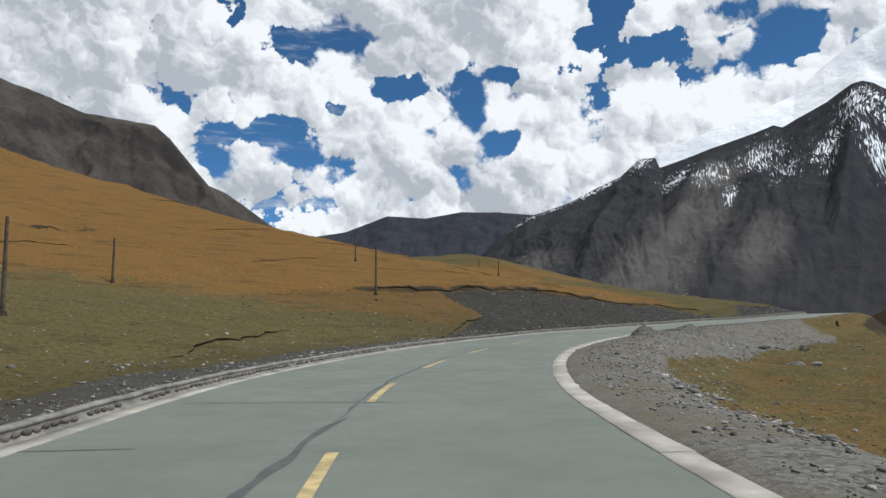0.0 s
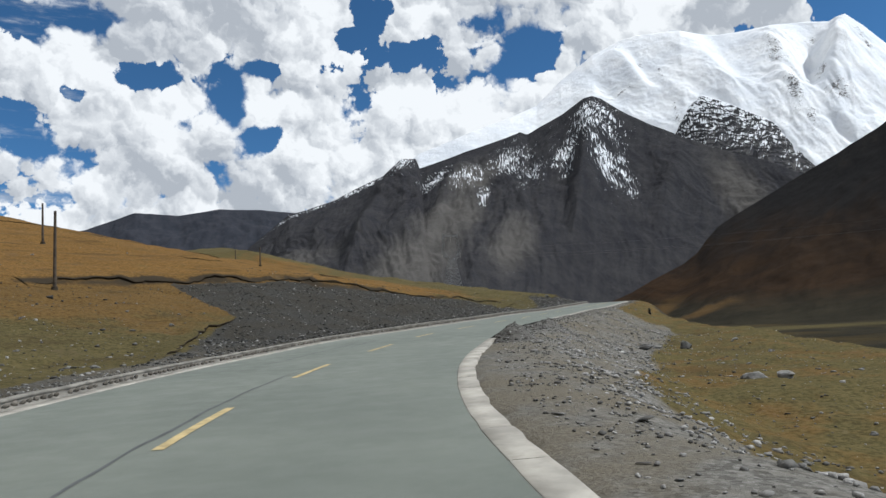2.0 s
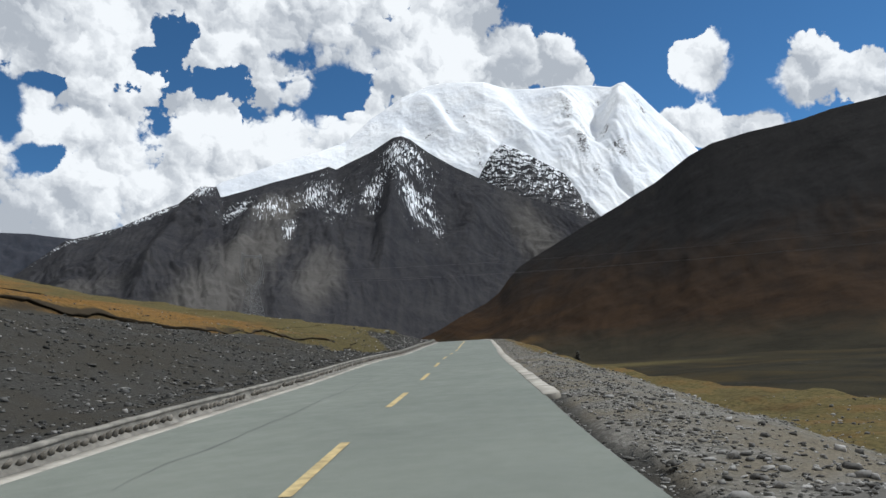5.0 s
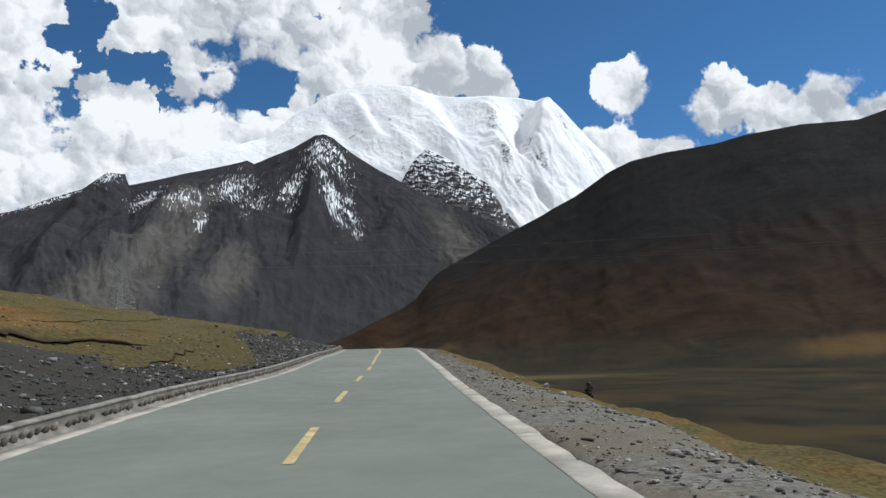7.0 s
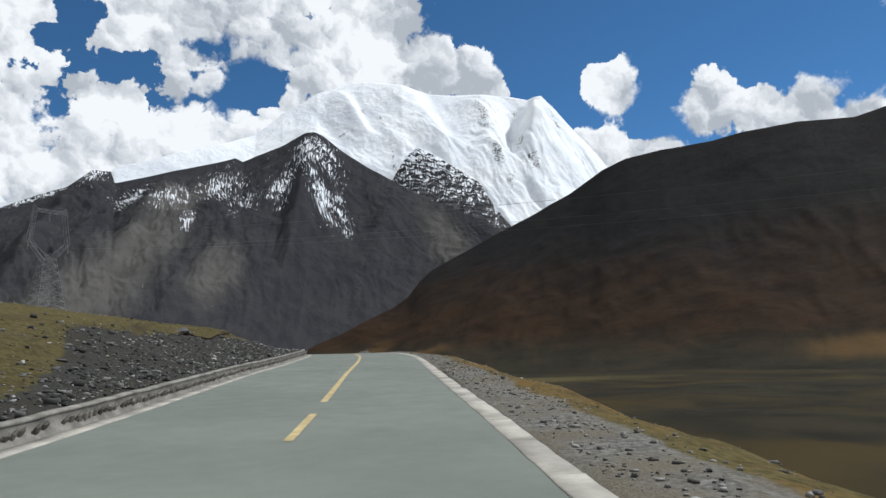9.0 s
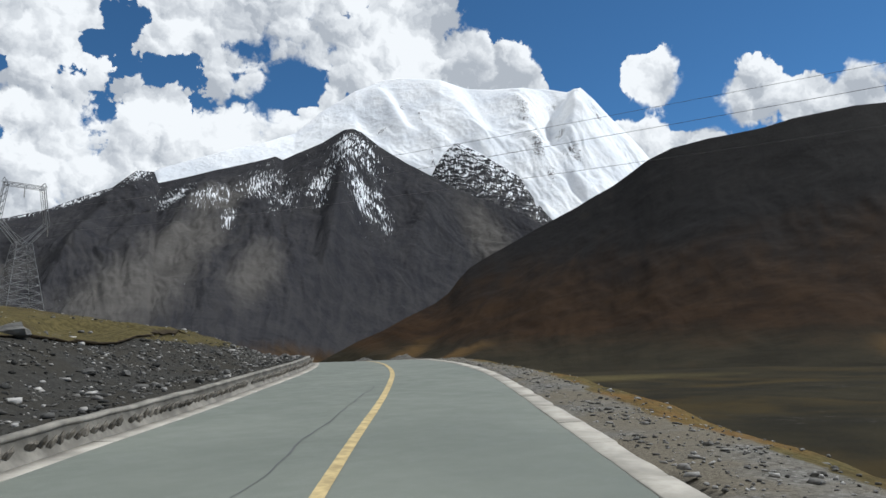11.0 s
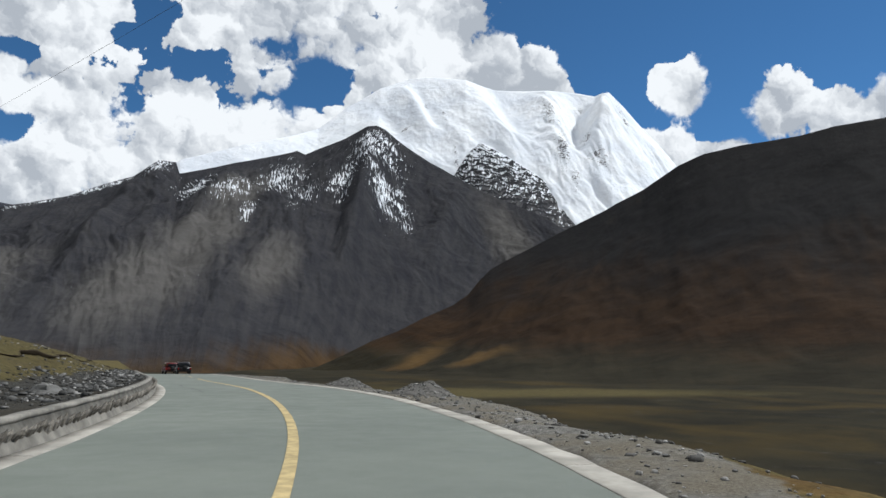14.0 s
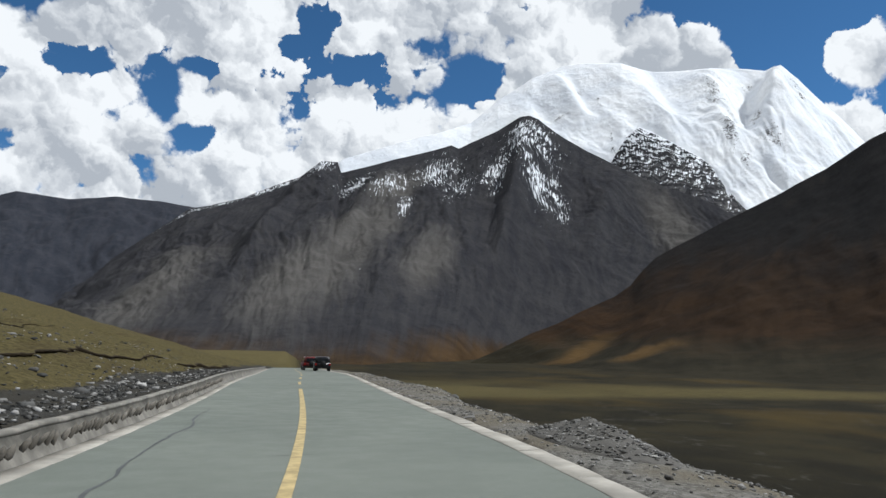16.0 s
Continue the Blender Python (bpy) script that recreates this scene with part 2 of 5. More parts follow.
def mat_rock(name, dark, light, scree_or_sunlit, snow=None, strata=0.0, grass=None, streaks=0.5, wisps=2.2, foot=None, relief=0.55):
    """Mountain rock: downhill streaks, pale scree with painted sunlit patches, and snow (low height, high height) that
    thickens upward.
    """
    n = material(name)
    where = n.add("ShaderNodeSeparateXYZ", {0: n.world})
    normal = n.add("ShaderNodeSeparateXYZ", {0: n.add("ShaderNodeNewGeometry").outputs["Normal"]})
    flow = n.add("ShaderNodeSeparateColor", {0: n.add("ShaderNodeVertexColor", layer_name="cover").outputs["Color"]})
    slope = n.add("ShaderNodeUVMap", uv_map="slope").outputs[0]
    long = n.add("ShaderNodeVectorMath", {0: slope, 1: (4.0, 0.55, 1.0)}, operation="MULTIPLY").outputs[0]
    fall = n.noise(long, 1.0, 6, 0.6)
    thin = n.add("ShaderNodeVectorMath", {0: slope, 1: (26.0, 2.6, 1.0)}, operation="MULTIPLY").outputs[0]
    threads = n.noise(thin, 1.0, 5, 0.6, 0.5)
    big, mid, fine = n.noise(n.world, 0.004, 6, 0.6), n.noise(n.world, 0.018, 6, 0.65), n.noise(n.world, 0.10, 6, 0.7)
    rock = n.mix(n.ramp(n.math("ADD", n.math("MULTIPLY", mid, 1 - streaks), n.math("MULTIPLY", fall, streaks)), 0.35, 0.65), dark, light)
    rock = n.mix(n.math("MULTIPLY", n.ramp(fine, 0.5, 0.72), 0.45), rock, tuple(c * 0.55 for c in dark))
    if strata:
        layer = n.math("ADD", n.math("MULTIPLY", where.outputs[2], 0.045), n.math("MULTIPLY", mid, 5.0))
        bands = n.ramp(n.math("SINE", n.math("MULTIPLY", layer, 6.28)), -0.3, 0.5)
        rock = n.mix(n.math("MULTIPLY", bands, strata), rock, tuple(c * 0.4 for c in dark))
    # pale patches: painted sunlight from the cover map, scree from noise
    sun_shade_bare = n.math("ADD", flow.outputs[0], n.math("MULTIPLY", n.math("SUBTRACT", n.math("ADD", n.math("MULTIPLY", fall, 0.35), n.math("MULTIPLY", big, 0.65)), 0.5), 1.5))
    if grass:
        low, high, tint = grass
        climb = n.math("ADD", where.outputs[2], n.math("MULTIPLY", n.math("SUBTRACT", big, 0.5), (high - low) * 1.5))
        climb = n.math("ADD", climb, n.math("MULTIPLY", n.math("SUBTRACT", fall, 0.5), (high - low) * 0.75))
        sward = n.mix(n.ramp(mid, 0.35, 0.65), tuple(c * 0.5 for c in tint), tint)
        rock = n.mix(n.ramp(climb, high, low), rock, sward)
        if foot:
            # the foot takes on the valley's painted cloud shade
            meadow = n.mix(n.ramp(mid, 0.35, 0.65), foot, tuple(c * 1.7 for c in foot))
            rock = n.mix(n.ramp(n.math("ADD", where.outputs[2], n.math("MULTIPLY", n.math("SUBTRACT", mid, 0.5), 40.0)), 30.0, -6.0), rock, meadow)
    rock = n.mix(n.ramp(sun_shade_bare, 0.12, 0.95), rock, n.mix(n.ramp(mid, 0.35, 0.65), tuple(c * 0.78 for c in scree_or_sunlit), scree_or_sunlit))
    color = rock
    if snow:
        low, high, steep = snow
        span = high - low
        level = n.math("ADD", where.outputs[2], n.math("MULTIPLY", n.math("SUBTRACT", threads, 0.5), span * wisps))
        level = n.math("ADD", level, n.math("MULTIPLY", n.math("SUBTRACT", mid, 0.5), span * 0.9))
        level = n.math("ADD", level, n.math("MULTIPLY", n.math("SUBTRACT", normal.outputs[2], steep), span * 1.6))
        level = n.math("SUBTRACT", level, n.math("MULTIPLY", flow.outputs[0], span * 0.5))
        level = n.math("ADD", level, n.math("MULTIPLY", flow.outputs[1], span * 0.3))
        level = n.math("ADD", level, n.math("MULTIPLY", flow.outputs[2], span * 0.72))
        if strata:
            level = n.math("SUBTRACT", level, n.math("MULTIPLY", bands, span * strata * 0.55))
        white = n.ramp(level, low + span * 0.42, low + span * 0.64)
        if not strata:
            held = n.math("ADD", n.math("MULTIPLY", flow.outputs[2], 0.57), n.math("MULTIPLY", n.math("SUBTRACT", threads, 0.5), 2.0))
            held = n.math("ADD", held, n.math("MULTIPLY", n.math("SUBTRACT", n.noise(slope, 1.6, 4, 0.6), 0.5), 0.9))
            held = n.math("ADD", held, n.math("MULTIPLY", flow.outputs[1], 0.25))
            white = n.ramp(held, 0.58, 0.80)
        drift = n.mix(n.ramp(fine, 0.3, 0.7), (0.66, 0.685, 0.72), (0.77, 0.785, 0.80))
        color = n.mix(white, rock, drift)
    rise = n.math("ADD", n.math("ADD", n.math("MULTIPLY", mid, 1.0), n.math("MULTIPLY", fine, 0.45)), n.math("MULTIPLY", fall, streaks))
    return n.finish(color, 0.95, n.bump(rise, relief, 12.0), spec=0.05)


def mat_glacier():
    """Wind-packed snow with rock flecks, crevasse lines and a painted shadow streak on the faces that the cover map
    names.
    """
    n = material("glacier")
    flow = n.add("ShaderNodeSeparateColor", {0: n.add("ShaderNodeVertexColor", layer_name="cover").outputs["Color"]})
    up = n.add("ShaderNodeSeparateXYZ", {0: n.add("ShaderNodeNewGeometry").outputs["Normal"]}).outputs[2]
    big, mid, fine = n.noise(n.world, 0.006, 5, 0.55), n.noise(n.world, 0.03, 6, 0.62), n.noise(n.world, 0.11, 6, 0.70, 0.4)
    bare = n.math("ADD", n.math("MULTIPLY", flow.outputs[0], 0.72), n.math("MULTIPLY", n.math("SUBTRACT", fine, 0.5), 2.4))
    bare = n.math("ADD", bare, n.math("MULTIPLY", n.math("SUBTRACT", mid, 0.5), 1.2))
    bare = n.math("ADD", bare, n.math("MULTIPLY", n.math("SUBTRACT", 0.55, up), 0.5))
    rock = n.mix(n.ramp(fine, 0.35, 0.65), (0.055, 0.055, 0.06), (0.16, 0.155, 0.15))
    drift = n.mix(n.ramp(big, 0.35, 0.65), (0.66, 0.685, 0.72), (0.78, 0.79, 0.80))
    color = n.mix(n.ramp(bare, 0.62, 0.80), drift, rock)
    rise = n.math("ADD", n.math("MULTIPLY", mid, 1.0), n.math("MULTIPLY", fine, n.math("ADD", 0.12, n.math("MULTIPLY", flow.outputs[0], 0.6))))
    return n.finish(color, 0.85, n.bump(rise, 0.6, 11.0), spec=0.15)


GROUND, ASPHALT = mat_ground(), mat_asphalt()
CONCRETE = mat_plain("concrete", (0.315, 0.295, 0.255), 0.28, 1.1, 0.92, 0.4)
MORTAR = mat_plain("mortar", (0.195, 0.184, 0.160), 0.35, 2.2, 0.95, 0.6)
YELLOW = mat_plain("yellow_paint", (0.42, 0.325, 0.155), 0.30, 4.0, 0.7, 0.15)
TAR = mat_plain("tar", (0.075, 0.08, 0.078), 0.25, 3.0, 0.7, 0.2)
PALE_STONE = mat_plain("pale_stone", (0.34, 0.325, 0.30), 0.3, 3.0, 0.95, 0.5)
DARK_TURF = mat_plain("dark_turf", (0.045, 0.036, 0.024), 0.4, 2.0, 1.0, 0.6)
WOOD = mat_plain("weathered_wood", (0.075, 0.060, 0.045), 0.4, 3.0, 0.9, 0.4)
STEEL = mat_plain("galvanised_steel", (0.20, 0.205, 0.21), 0.2, 2.0, 0.6, 0.1, 0.5)
WIRE = mat_plain("wire", (0.10, 0.10, 0.10), 0.2, 1.0, 0.6, 0.1, 0.3)
# dark tones hold cloud shadow; third colour paints sunlit patches and scree
MOUNT_FRONT = mat_rock("cloud_shaded_slate", (0.0225, 0.0225, 0.0262), (0.0395, 0.0388, 0.0405), (0.088, 0.083, 0.077), (590, 850, 0.80), 0.0, (-16, 22, (0.062, 0.038, 0.018)))
MOUNT_SNOW = mat_glacier()
MOUNT_RIB = mat_rock("banded_rock", (0.045, 0.045, 0.05), (0.10, 0.096, 0.092), (0.13, 0.12, 0.11), (330, 720, 0.78), 0.85)
# cloud shade lies in the hill's dark tones; golden third colour paints sunlit streaks
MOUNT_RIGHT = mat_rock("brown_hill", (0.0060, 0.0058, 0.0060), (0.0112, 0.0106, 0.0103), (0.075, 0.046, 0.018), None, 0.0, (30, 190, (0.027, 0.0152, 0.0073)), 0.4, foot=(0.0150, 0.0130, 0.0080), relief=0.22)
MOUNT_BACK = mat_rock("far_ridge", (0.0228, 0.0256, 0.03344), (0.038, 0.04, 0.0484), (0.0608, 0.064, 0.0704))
MOUNT_LEFT = mat_rock("rocky_hill", (0.0279, 0.02542, 0.02356), (0.0806, 0.06944, 0.05952), (0.1054, 0.0837, 0.0682), streaks=0.25)


# ---- shape helpers ----
def mesh_object(name, verts, faces, mat, smooth=False, parent=None, label="", category="", group="", kind=""):
    me = bpy.data.meshes.new(name)
    if isinstance(verts, np.ndarray):
        verts, faces = np.asarray(verts, np.float32), np.asarray(faces, np.int32)
        k = faces.shape[1]
        me.vertices.add(len(verts))
        me.vertices.foreach_set("co", verts.ravel())
        me.loops.add(faces.size)
        me.loops.foreach_set("vertex_index", faces.ravel())
        me.polygons.add(len(faces))
        me.polygons.foreach_set("loop_start", np.arange(0, faces.size, k, dtype=np.int32))
        me.update(calc_edges=True)
    else:
        me.from_pydata(verts, [], faces)
    me.validate()
    me.materials.append(mat)
    if smooth:
        me.polygons.foreach_set("use_smooth", np.ones(len(me.polygons), bool))
    ob = new(name, me)
    ob.parent = parent
    return tagged(ob, label, category, group, kind)


def cover_layer(ob, values):
    layer = ob.data.color_attributes.new("cover", "FLOAT_COLOR", "POINT")
    layer.data.foreach_set("color", np.asarray(values, np.float32).ravel())


def part(name, bm, mat, parent=None, label="", smooth=False):
    me = bpy.data.meshes.new(name)
    bm.to_mesh(me)
    bm.free()
    me.materials.append(mat)
    if smooth:
        me.polygons.foreach_set("use_smooth", np.ones(len(me.polygons), bool))
    ob = new(name, me)
    ob.parent = parent
    return tagged(ob, label)


PERM = np.random.RandomState(7).permutation(4096)
GRAD = np.random.RandomState(8).rand(4096) * 2 * np.pi


def perlin(x, y):
    xi, yi = np.floor(x).astype(int), np.floor(y).astype(int)
    fx, fy = x - xi, y - yi
    u, v = fx * fx * fx * (fx * (fx * 6 - 15) + 10), fy * fy * fy * (fy * (fy * 6 - 15) + 10)

    def corner(dx, dy):
        a = GRAD[PERM[(PERM[(xi + dx) % 4096] + yi + dy) % 4096]]
        return np.cos(a) * (fx - dx) + np.sin(a) * (fy - dy)

    low = corner(0, 0) + u * (corner(1, 0) - corner(0, 0))
    high = corner(0, 1) + u * (corner(1, 1) - corner(0, 1))
    return low + v * (high - low)


def fbm(x, y, octaves=5, gain=0.5):
    total, amp = 0.0, 1.0
    for k in range(octaves):
        total = total + amp * perlin(x * 2**k + 17.3 * k, y * 2**k - 9.1 * k)
        amp *= gain
    return total


def ridged(x, y, octaves=5, gain=0.5):
    total, amp = 0.0, 1.0
    for k in range(octaves):
        total = total + amp * (1 - 2 * np.abs(perlin(x * 2**k + 31.7 * k, y * 2**k + 4.9 * k)) - 0.5)
        amp *= gain
    return total


def ease(x, a, b):
    t = np.clip((x - a) / (b - a), 0, 1)
    return t * t * (3 - 2 * t)


# ---- the road's line ----
LINE = [(-5.90, -88.00), (-4.74, -66.03), (-3.55, -44.07), (-2.17, -22.11), (-0.89, -0.15), (-0.26, 8.84), (0.94, 17.77), (3.28, 26.47), (6.42, 34.91), (10.58, 42.92), (15.59, 50.40), (20.92, 57.69), (27.02, 64.33), (33.37, 70.71), (39.68, 77.12), (45.92, 83.60), (52.21, 90.05), (58.57, 96.42), (64.96, 102.76), (71.24, 109.19), (77.52, 115.64), (83.86, 122.03), (89.99, 128.60), (95.63, 135.62), (100.84, 142.98), (105.35, 150.80), (109.28, 158.93), (112.79, 167.23), (116.08, 175.62), (119.28, 184.03), (122.47, 192.44), (125.79, 200.79), (129.10, 209.16), (132.27, 217.60), (138.76, 235.46), (154.20, 277.73), (169.82, 319.93), (185.47, 362.12), (201.08, 404.32)]


def spline(points, step=0.5):
    p = np.array(points, float)
    p = np.vstack([2 * p[0] - p[1], p, 2 * p[-1] - p[-2]])
    out = []
    for k in range(1, len(p) - 2):
        a, b, c, d = p[k - 1:k + 3]
        t = np.linspace(0, 1, 40, endpoint=False)[:, None]
        out.append(0.5 * (2 * b + (c - a) * t + (2 * a - 5 * b + 4 * c - d) * t**2 + (3 * b - a - 3 * c + d) * t**3))
    out = np.vstack(out + [p[-2:-1]])
    for _ in range(60):
        out[1:-1] = 0.5 * out[1:-1] + 0.25 * (out[:-2] + out[2:])
    s = np.r_[0, np.cumsum(np.linalg.norm(np.diff(out, axis=0), axis=1))]
    q = np.arange(0, s[-1], step)
    return q, np.stack([np.interp(q, s, out[:, k]) for k in range(2)], -1)


ROAD_S, ROAD_XY = spline(LINE)
ROAD_S = ROAD_S - ROAD_S[np.argmin(((ROAD_XY - (-0.89, -0.15))**2).sum(1))]
TANGENT = np.gradient(ROAD_XY, axis=0)
TANGENT /= np.linalg.norm(TANGENT, axis=1, keepdims=True)
RIGHT = np.stack([TANGENT[:, 1], -TANGENT[:, 0]], -1)


def road_z(s):
    knots = np.array([(-90, -1.85), (0, -0.18), (10, 0.11), (20, 0.40), (30, 0.63), (40, 0.91), (50, 1.21), (60, 1.56), (70, 1.81), (80, 2.11), (90, 2.37), (100, 2.69), (110, 2.94), (120, 3.15), (130, 3.48), (140, 3.82), (150, 4.12), (160, 4.49), (170, 4.74), (180, 4.81), (190, 4.72), (200, 4.58), (210, 4.34), (220, 4.13), (230, 4.00), (240, 3.83), (260, 3.34), (280, 2.72), (300, 2.16), (340, 0.90), (420, -3.47), (560, -10.00)])
    return np.interp(s, knots[:, 0], knots[:, 1])


ROAD_H = road_z(ROAD_S)
for _ in range(40):
    ROAD_H[1:-1] = 0.5 * ROAD_H[1:-1] + 0.25 * (ROAD_H[:-2] + ROAD_H[2:])


def left_width(s):
    return np.interp(s, [-90, 0, 12, 24, 36, 48, 60, 72, 84, 96, 108, 120, 132, 144, 156, 168, 180, 192, 204, 216, 228, 260, 400], [4.24, 4.24, 4.14, 4.28, 4.45, 4.56, 4.45, 4.27, 4.28, 4.27, 4.25, 3.98, 3.97, 4.01, 3.77, 3.36, 3.19, 3.22, 3.29, 3.41, 3.48, 3.62, 3.72])


def right_width(s):
    return np.interp(s, [-90, 0, 12, 24, 36, 48, 60, 72, 84, 96, 108, 120, 132, 144, 156, 168, 180, 192, 204, 216, 228, 260, 400], [3.98, 3.98, 4.02, 4.07, 4.09, 4.13, 4.07, 3.80, 3.58, 3.46, 3.42, 3.45, 3.38, 3.44, 3.40, 3.25, 3.40, 3.67, 3.68, 3.64, 3.65, 3.75, 3.75])


def on_road(s, d, up=0.0):
    """The place s metres along the road, d metres to the right of its middle line."""
    s, d = np.asarray(s, float), np.asarray(d, float)
    base = np.stack([np.interp(s, ROAD_S, ROAD_XY[:, k]) for k in range(2)], -1)
    side = np.stack([np.interp(s, ROAD_S, RIGHT[:, k]) for k in range(2)], -1)
    xy = base + side * d[..., None]
    return np.concatenate([xy, (np.interp(s, ROAD_S, ROAD_H) + up)[..., None]], -1)


def road_place(x, y):
    """How far along and to the right of the road's middle line points lie."""
    pts = np.stack([np.ravel(x), np.ravel(y)], -1)
    coarse, out_s, out_d = ROAD_XY[::4], np.empty(len(pts)), np.empty(len(pts))
    for a in range(0, len(pts), 40000):
        some = pts[a:a + 40000]
        near = 4 * np.argmin(((some[:, None] - coarse[None])**2).sum(-1), axis=1)
        gap = some - ROAD_XY[near]
        along = (gap * TANGENT[near]).sum(-1)
        idx = np.clip(near + np.round(along / 0.5).astype(int), 0, len(ROAD_S) - 1)
        gap = some - ROAD_XY[idx]
        out_s[a:a + 40000] = ROAD_S[idx] + np.clip((gap * TANGENT[idx]).sum(-1), -0.4, 0.4)
        out_d[a:a + 40000] = np.sign((gap * RIGHT[idx]).sum(-1)) * np.linalg.norm(gap, axis=1)
    return out_s.reshape(np.shape(x)), out_d.reshape(np.shape(x))


VALLEY = -12.0


def kerb_height(s):
    return np.interp(s, [-40, 20, 60, 75, 110, 157, 229, 290], [0.22, 0.22, 0.22, 0.32, 0.36, 0.42, 0.5, 0.3])


def lip_line(s):
    """How far behind the low wall the turf breaks off above the cut bank."""
    return np.interp(s, [-90, 50, 62, 71, 85, 96, 107, 118, 132, 157, 199, 250], [24, 22, 19, 17.8, 13.8, 10.7, 7.4, 4.8, 4.5, 6, 5, 4.5])


def ground_height(x, y):
    """The land's height, and how much of it is gravel, rust-coloured turf, and dark: slate rubble or painted cloud
    shade on the valley turf.
    """
    s, d = road_place(x, y)
    zr = np.interp(s, ROAD_S, ROAD_H)
    rough = fbm(x / 9, y / 9, 4) * 0.5 + fbm(x / 1.7, y / 1.7, 4) * 0.14
    # left: verge, cut bank, then the long slope
    left = -d - left_width(s) - 0.75
    slope = np.interp(s, [-90, 20, 60, 80, 95, 110, 139, 165, 190, 215, 240, 270, 403], [0.25, 0.25, 0.20, 0.26, 0.24, 0.21, 0.195, 0.128, 0.158, 0.20, 0.27, 0.29, 0.02])
    toe = np.interp(s, [-90, 30, 55, 75, 120, 205], [6, 7, 5, 3, 2, 2])
    run = np.maximum(left - toe, 0)
    rise = kerb_height(s) + slope * run
    bank = np.interp(s, [-90, 44, 62, 90, 110, 125, 148, 183, 250], [0, 0, 0.9, 1.0, 0.6, 0.4, 0.9, 0.6, 0.3])
    lip = lip_line(s)
    wobble = fbm(x / 14 + 3, y / 14, 3) * 2.2
    rise = rise + bank * ease(left + wobble * 0.6, 0.8, lip) + 0.45 * np.minimum(bank, 1) * ease(left + wobble, lip - 0.3, lip + 0.5)
    steep = ease(s, 90, 40) * 0.0050 * np.maximum(left - 45, 0)**2
    crest = ease(s, 40, 80) * np.maximum(left - np.interp(s, [60, 110, 130, 160, 185, 210, 240, 270], [110, 90, 60, 21, 45, 60, 82, 95]), 0) * slope * 1.1
    rise = rise + np.minimum(steep, 0.55 * np.maximum(left, 0)) - crest
    rise = np.minimum(rise, 150 + 0.02 * left)
    for k, (cut, tall) in enumerate([(16, 0.35), (27, 0.3), (44, 0.4), (63, 0.45)]):
        shift = fbm(x / 30 + 9 * k, y / 30, 3) * 9
        rise = rise + tall * (ease(left + shift, cut - 0.4, cut + 0.4) - ease(left + shift, cut - 5, cut + 5)) * ease(perlin(x / 12 + k * 5, y / 12), -0.05, 0.25)
    hill = zr + rise + rough * np.clip(left / 6, 0.1, 1.0) * 0.7
    # right: shoulder, falling gravel, terrace, valley floor
    right = d - right_width(s) - 0.45
    fall = np.interp(s, [-90, 40, 60, 100, 120, 148], [2.4, 2.4, 2.1, 2.1, 2.0, 2.3])
    drop = fall * ease(right, 1.2, 8.5) + 0.03 * np.maximum(right - 8, 0)
    brink = np.interp(s, [-90, 20, 60, 85, 105, 120, 148, 183, 205, 218, 422], [60, 50, 28, 17, 11, 8, 4.5, 4.2, 6, 3, 3]) + fbm(x / 25, y / 25 + 7, 3) * 3 * ease(s, 174, 100)
    drop = drop + 0.5 * np.maximum(right - brink, 0)
    bumps = rough * np.clip(right / 4, 0.06, 1.0)
    side = np.maximum(zr - drop + bumps, VALLEY + fbm(x / 120, y / 120, 4) * 2.5)
    bed = zr - 0.12
    z = np.where(left > 0, hill, np.where(right > 0, side, bed))
    far = np.hypot(x - 60, y - 100)
    z = np.where(left > 0, np.where(far > 700, np.maximum(z * ease(far, 1800, 700) + VALLEY * ease(far, 700, 1800), VALLEY), z), z)
    # what covers it
    verge = np.interp(s, [-90, 30, 44, 48, 52, 56, 61, 65, 68, 71, 85, 96, 107, 113, 118, 124, 133, 139, 154, 165, 185, 300], [2.0, 2.1, 1.6, 1.6, 3.3, 4.9, 6.7, 7.6, 13, 17.4, 13.5, 10.5, 7.1, 4.0, 1.5, 1.5, 3.4, 5.4, 5.0, 4.5, 2.4, 2.0])
    stony_left = ease(left + wobble * 0.55, verge + 0.8, verge - 0.8)
    reach = np.interp(s, [-90, 10, 20, 37, 50, 65, 78, 92, 98, 105, 112, 122, 150, 175, 190, 400], [2.5, 2.5, 3.2, 4.2, 4.8, 7.0, 8.2, 9.0, 7.5, 3.4, 2.0, 1.7, 1.6, 1.6, 6, 5])
    stony_right = ease(right + wobble * 0.6, reach + 1.2, reach - 1.2)
    gravel = np.where(left > 0, stony_left, np.where(right > 0, stony_right, 1.0))
    near_edge = np.interp(s, [-90, 20, 45, 58, 422], [20, 18, 12, 2, 2])
    orange = np.where(left > 0, ease(left, near_edge - 4, near_edge + np.interp(s, [40, 60], [34, 14])) * ease(s, 138, 118) * 0.75 + 0.1 + 0.75 * ease(left, 32, 50) * ease(s, 100, 125) * ease(s, 250, 215), np.interp(s, [40, 95, 120, 185, 200], [0.42, 0.34, 0.44, 0.44, 0.25]))
    # painted cloud shade over the valley; toned turf and dark slate on the left
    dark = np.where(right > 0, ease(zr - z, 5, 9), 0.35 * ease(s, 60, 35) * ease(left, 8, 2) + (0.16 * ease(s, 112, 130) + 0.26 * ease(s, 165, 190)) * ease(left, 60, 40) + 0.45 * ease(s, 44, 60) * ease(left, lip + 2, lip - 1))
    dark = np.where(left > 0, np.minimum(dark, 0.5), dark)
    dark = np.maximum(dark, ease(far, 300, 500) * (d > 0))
    gravel = np.where((right > brink + 3) & (d > 0), np.minimum(gravel, ease(right - brink, 9, 3)), gravel)
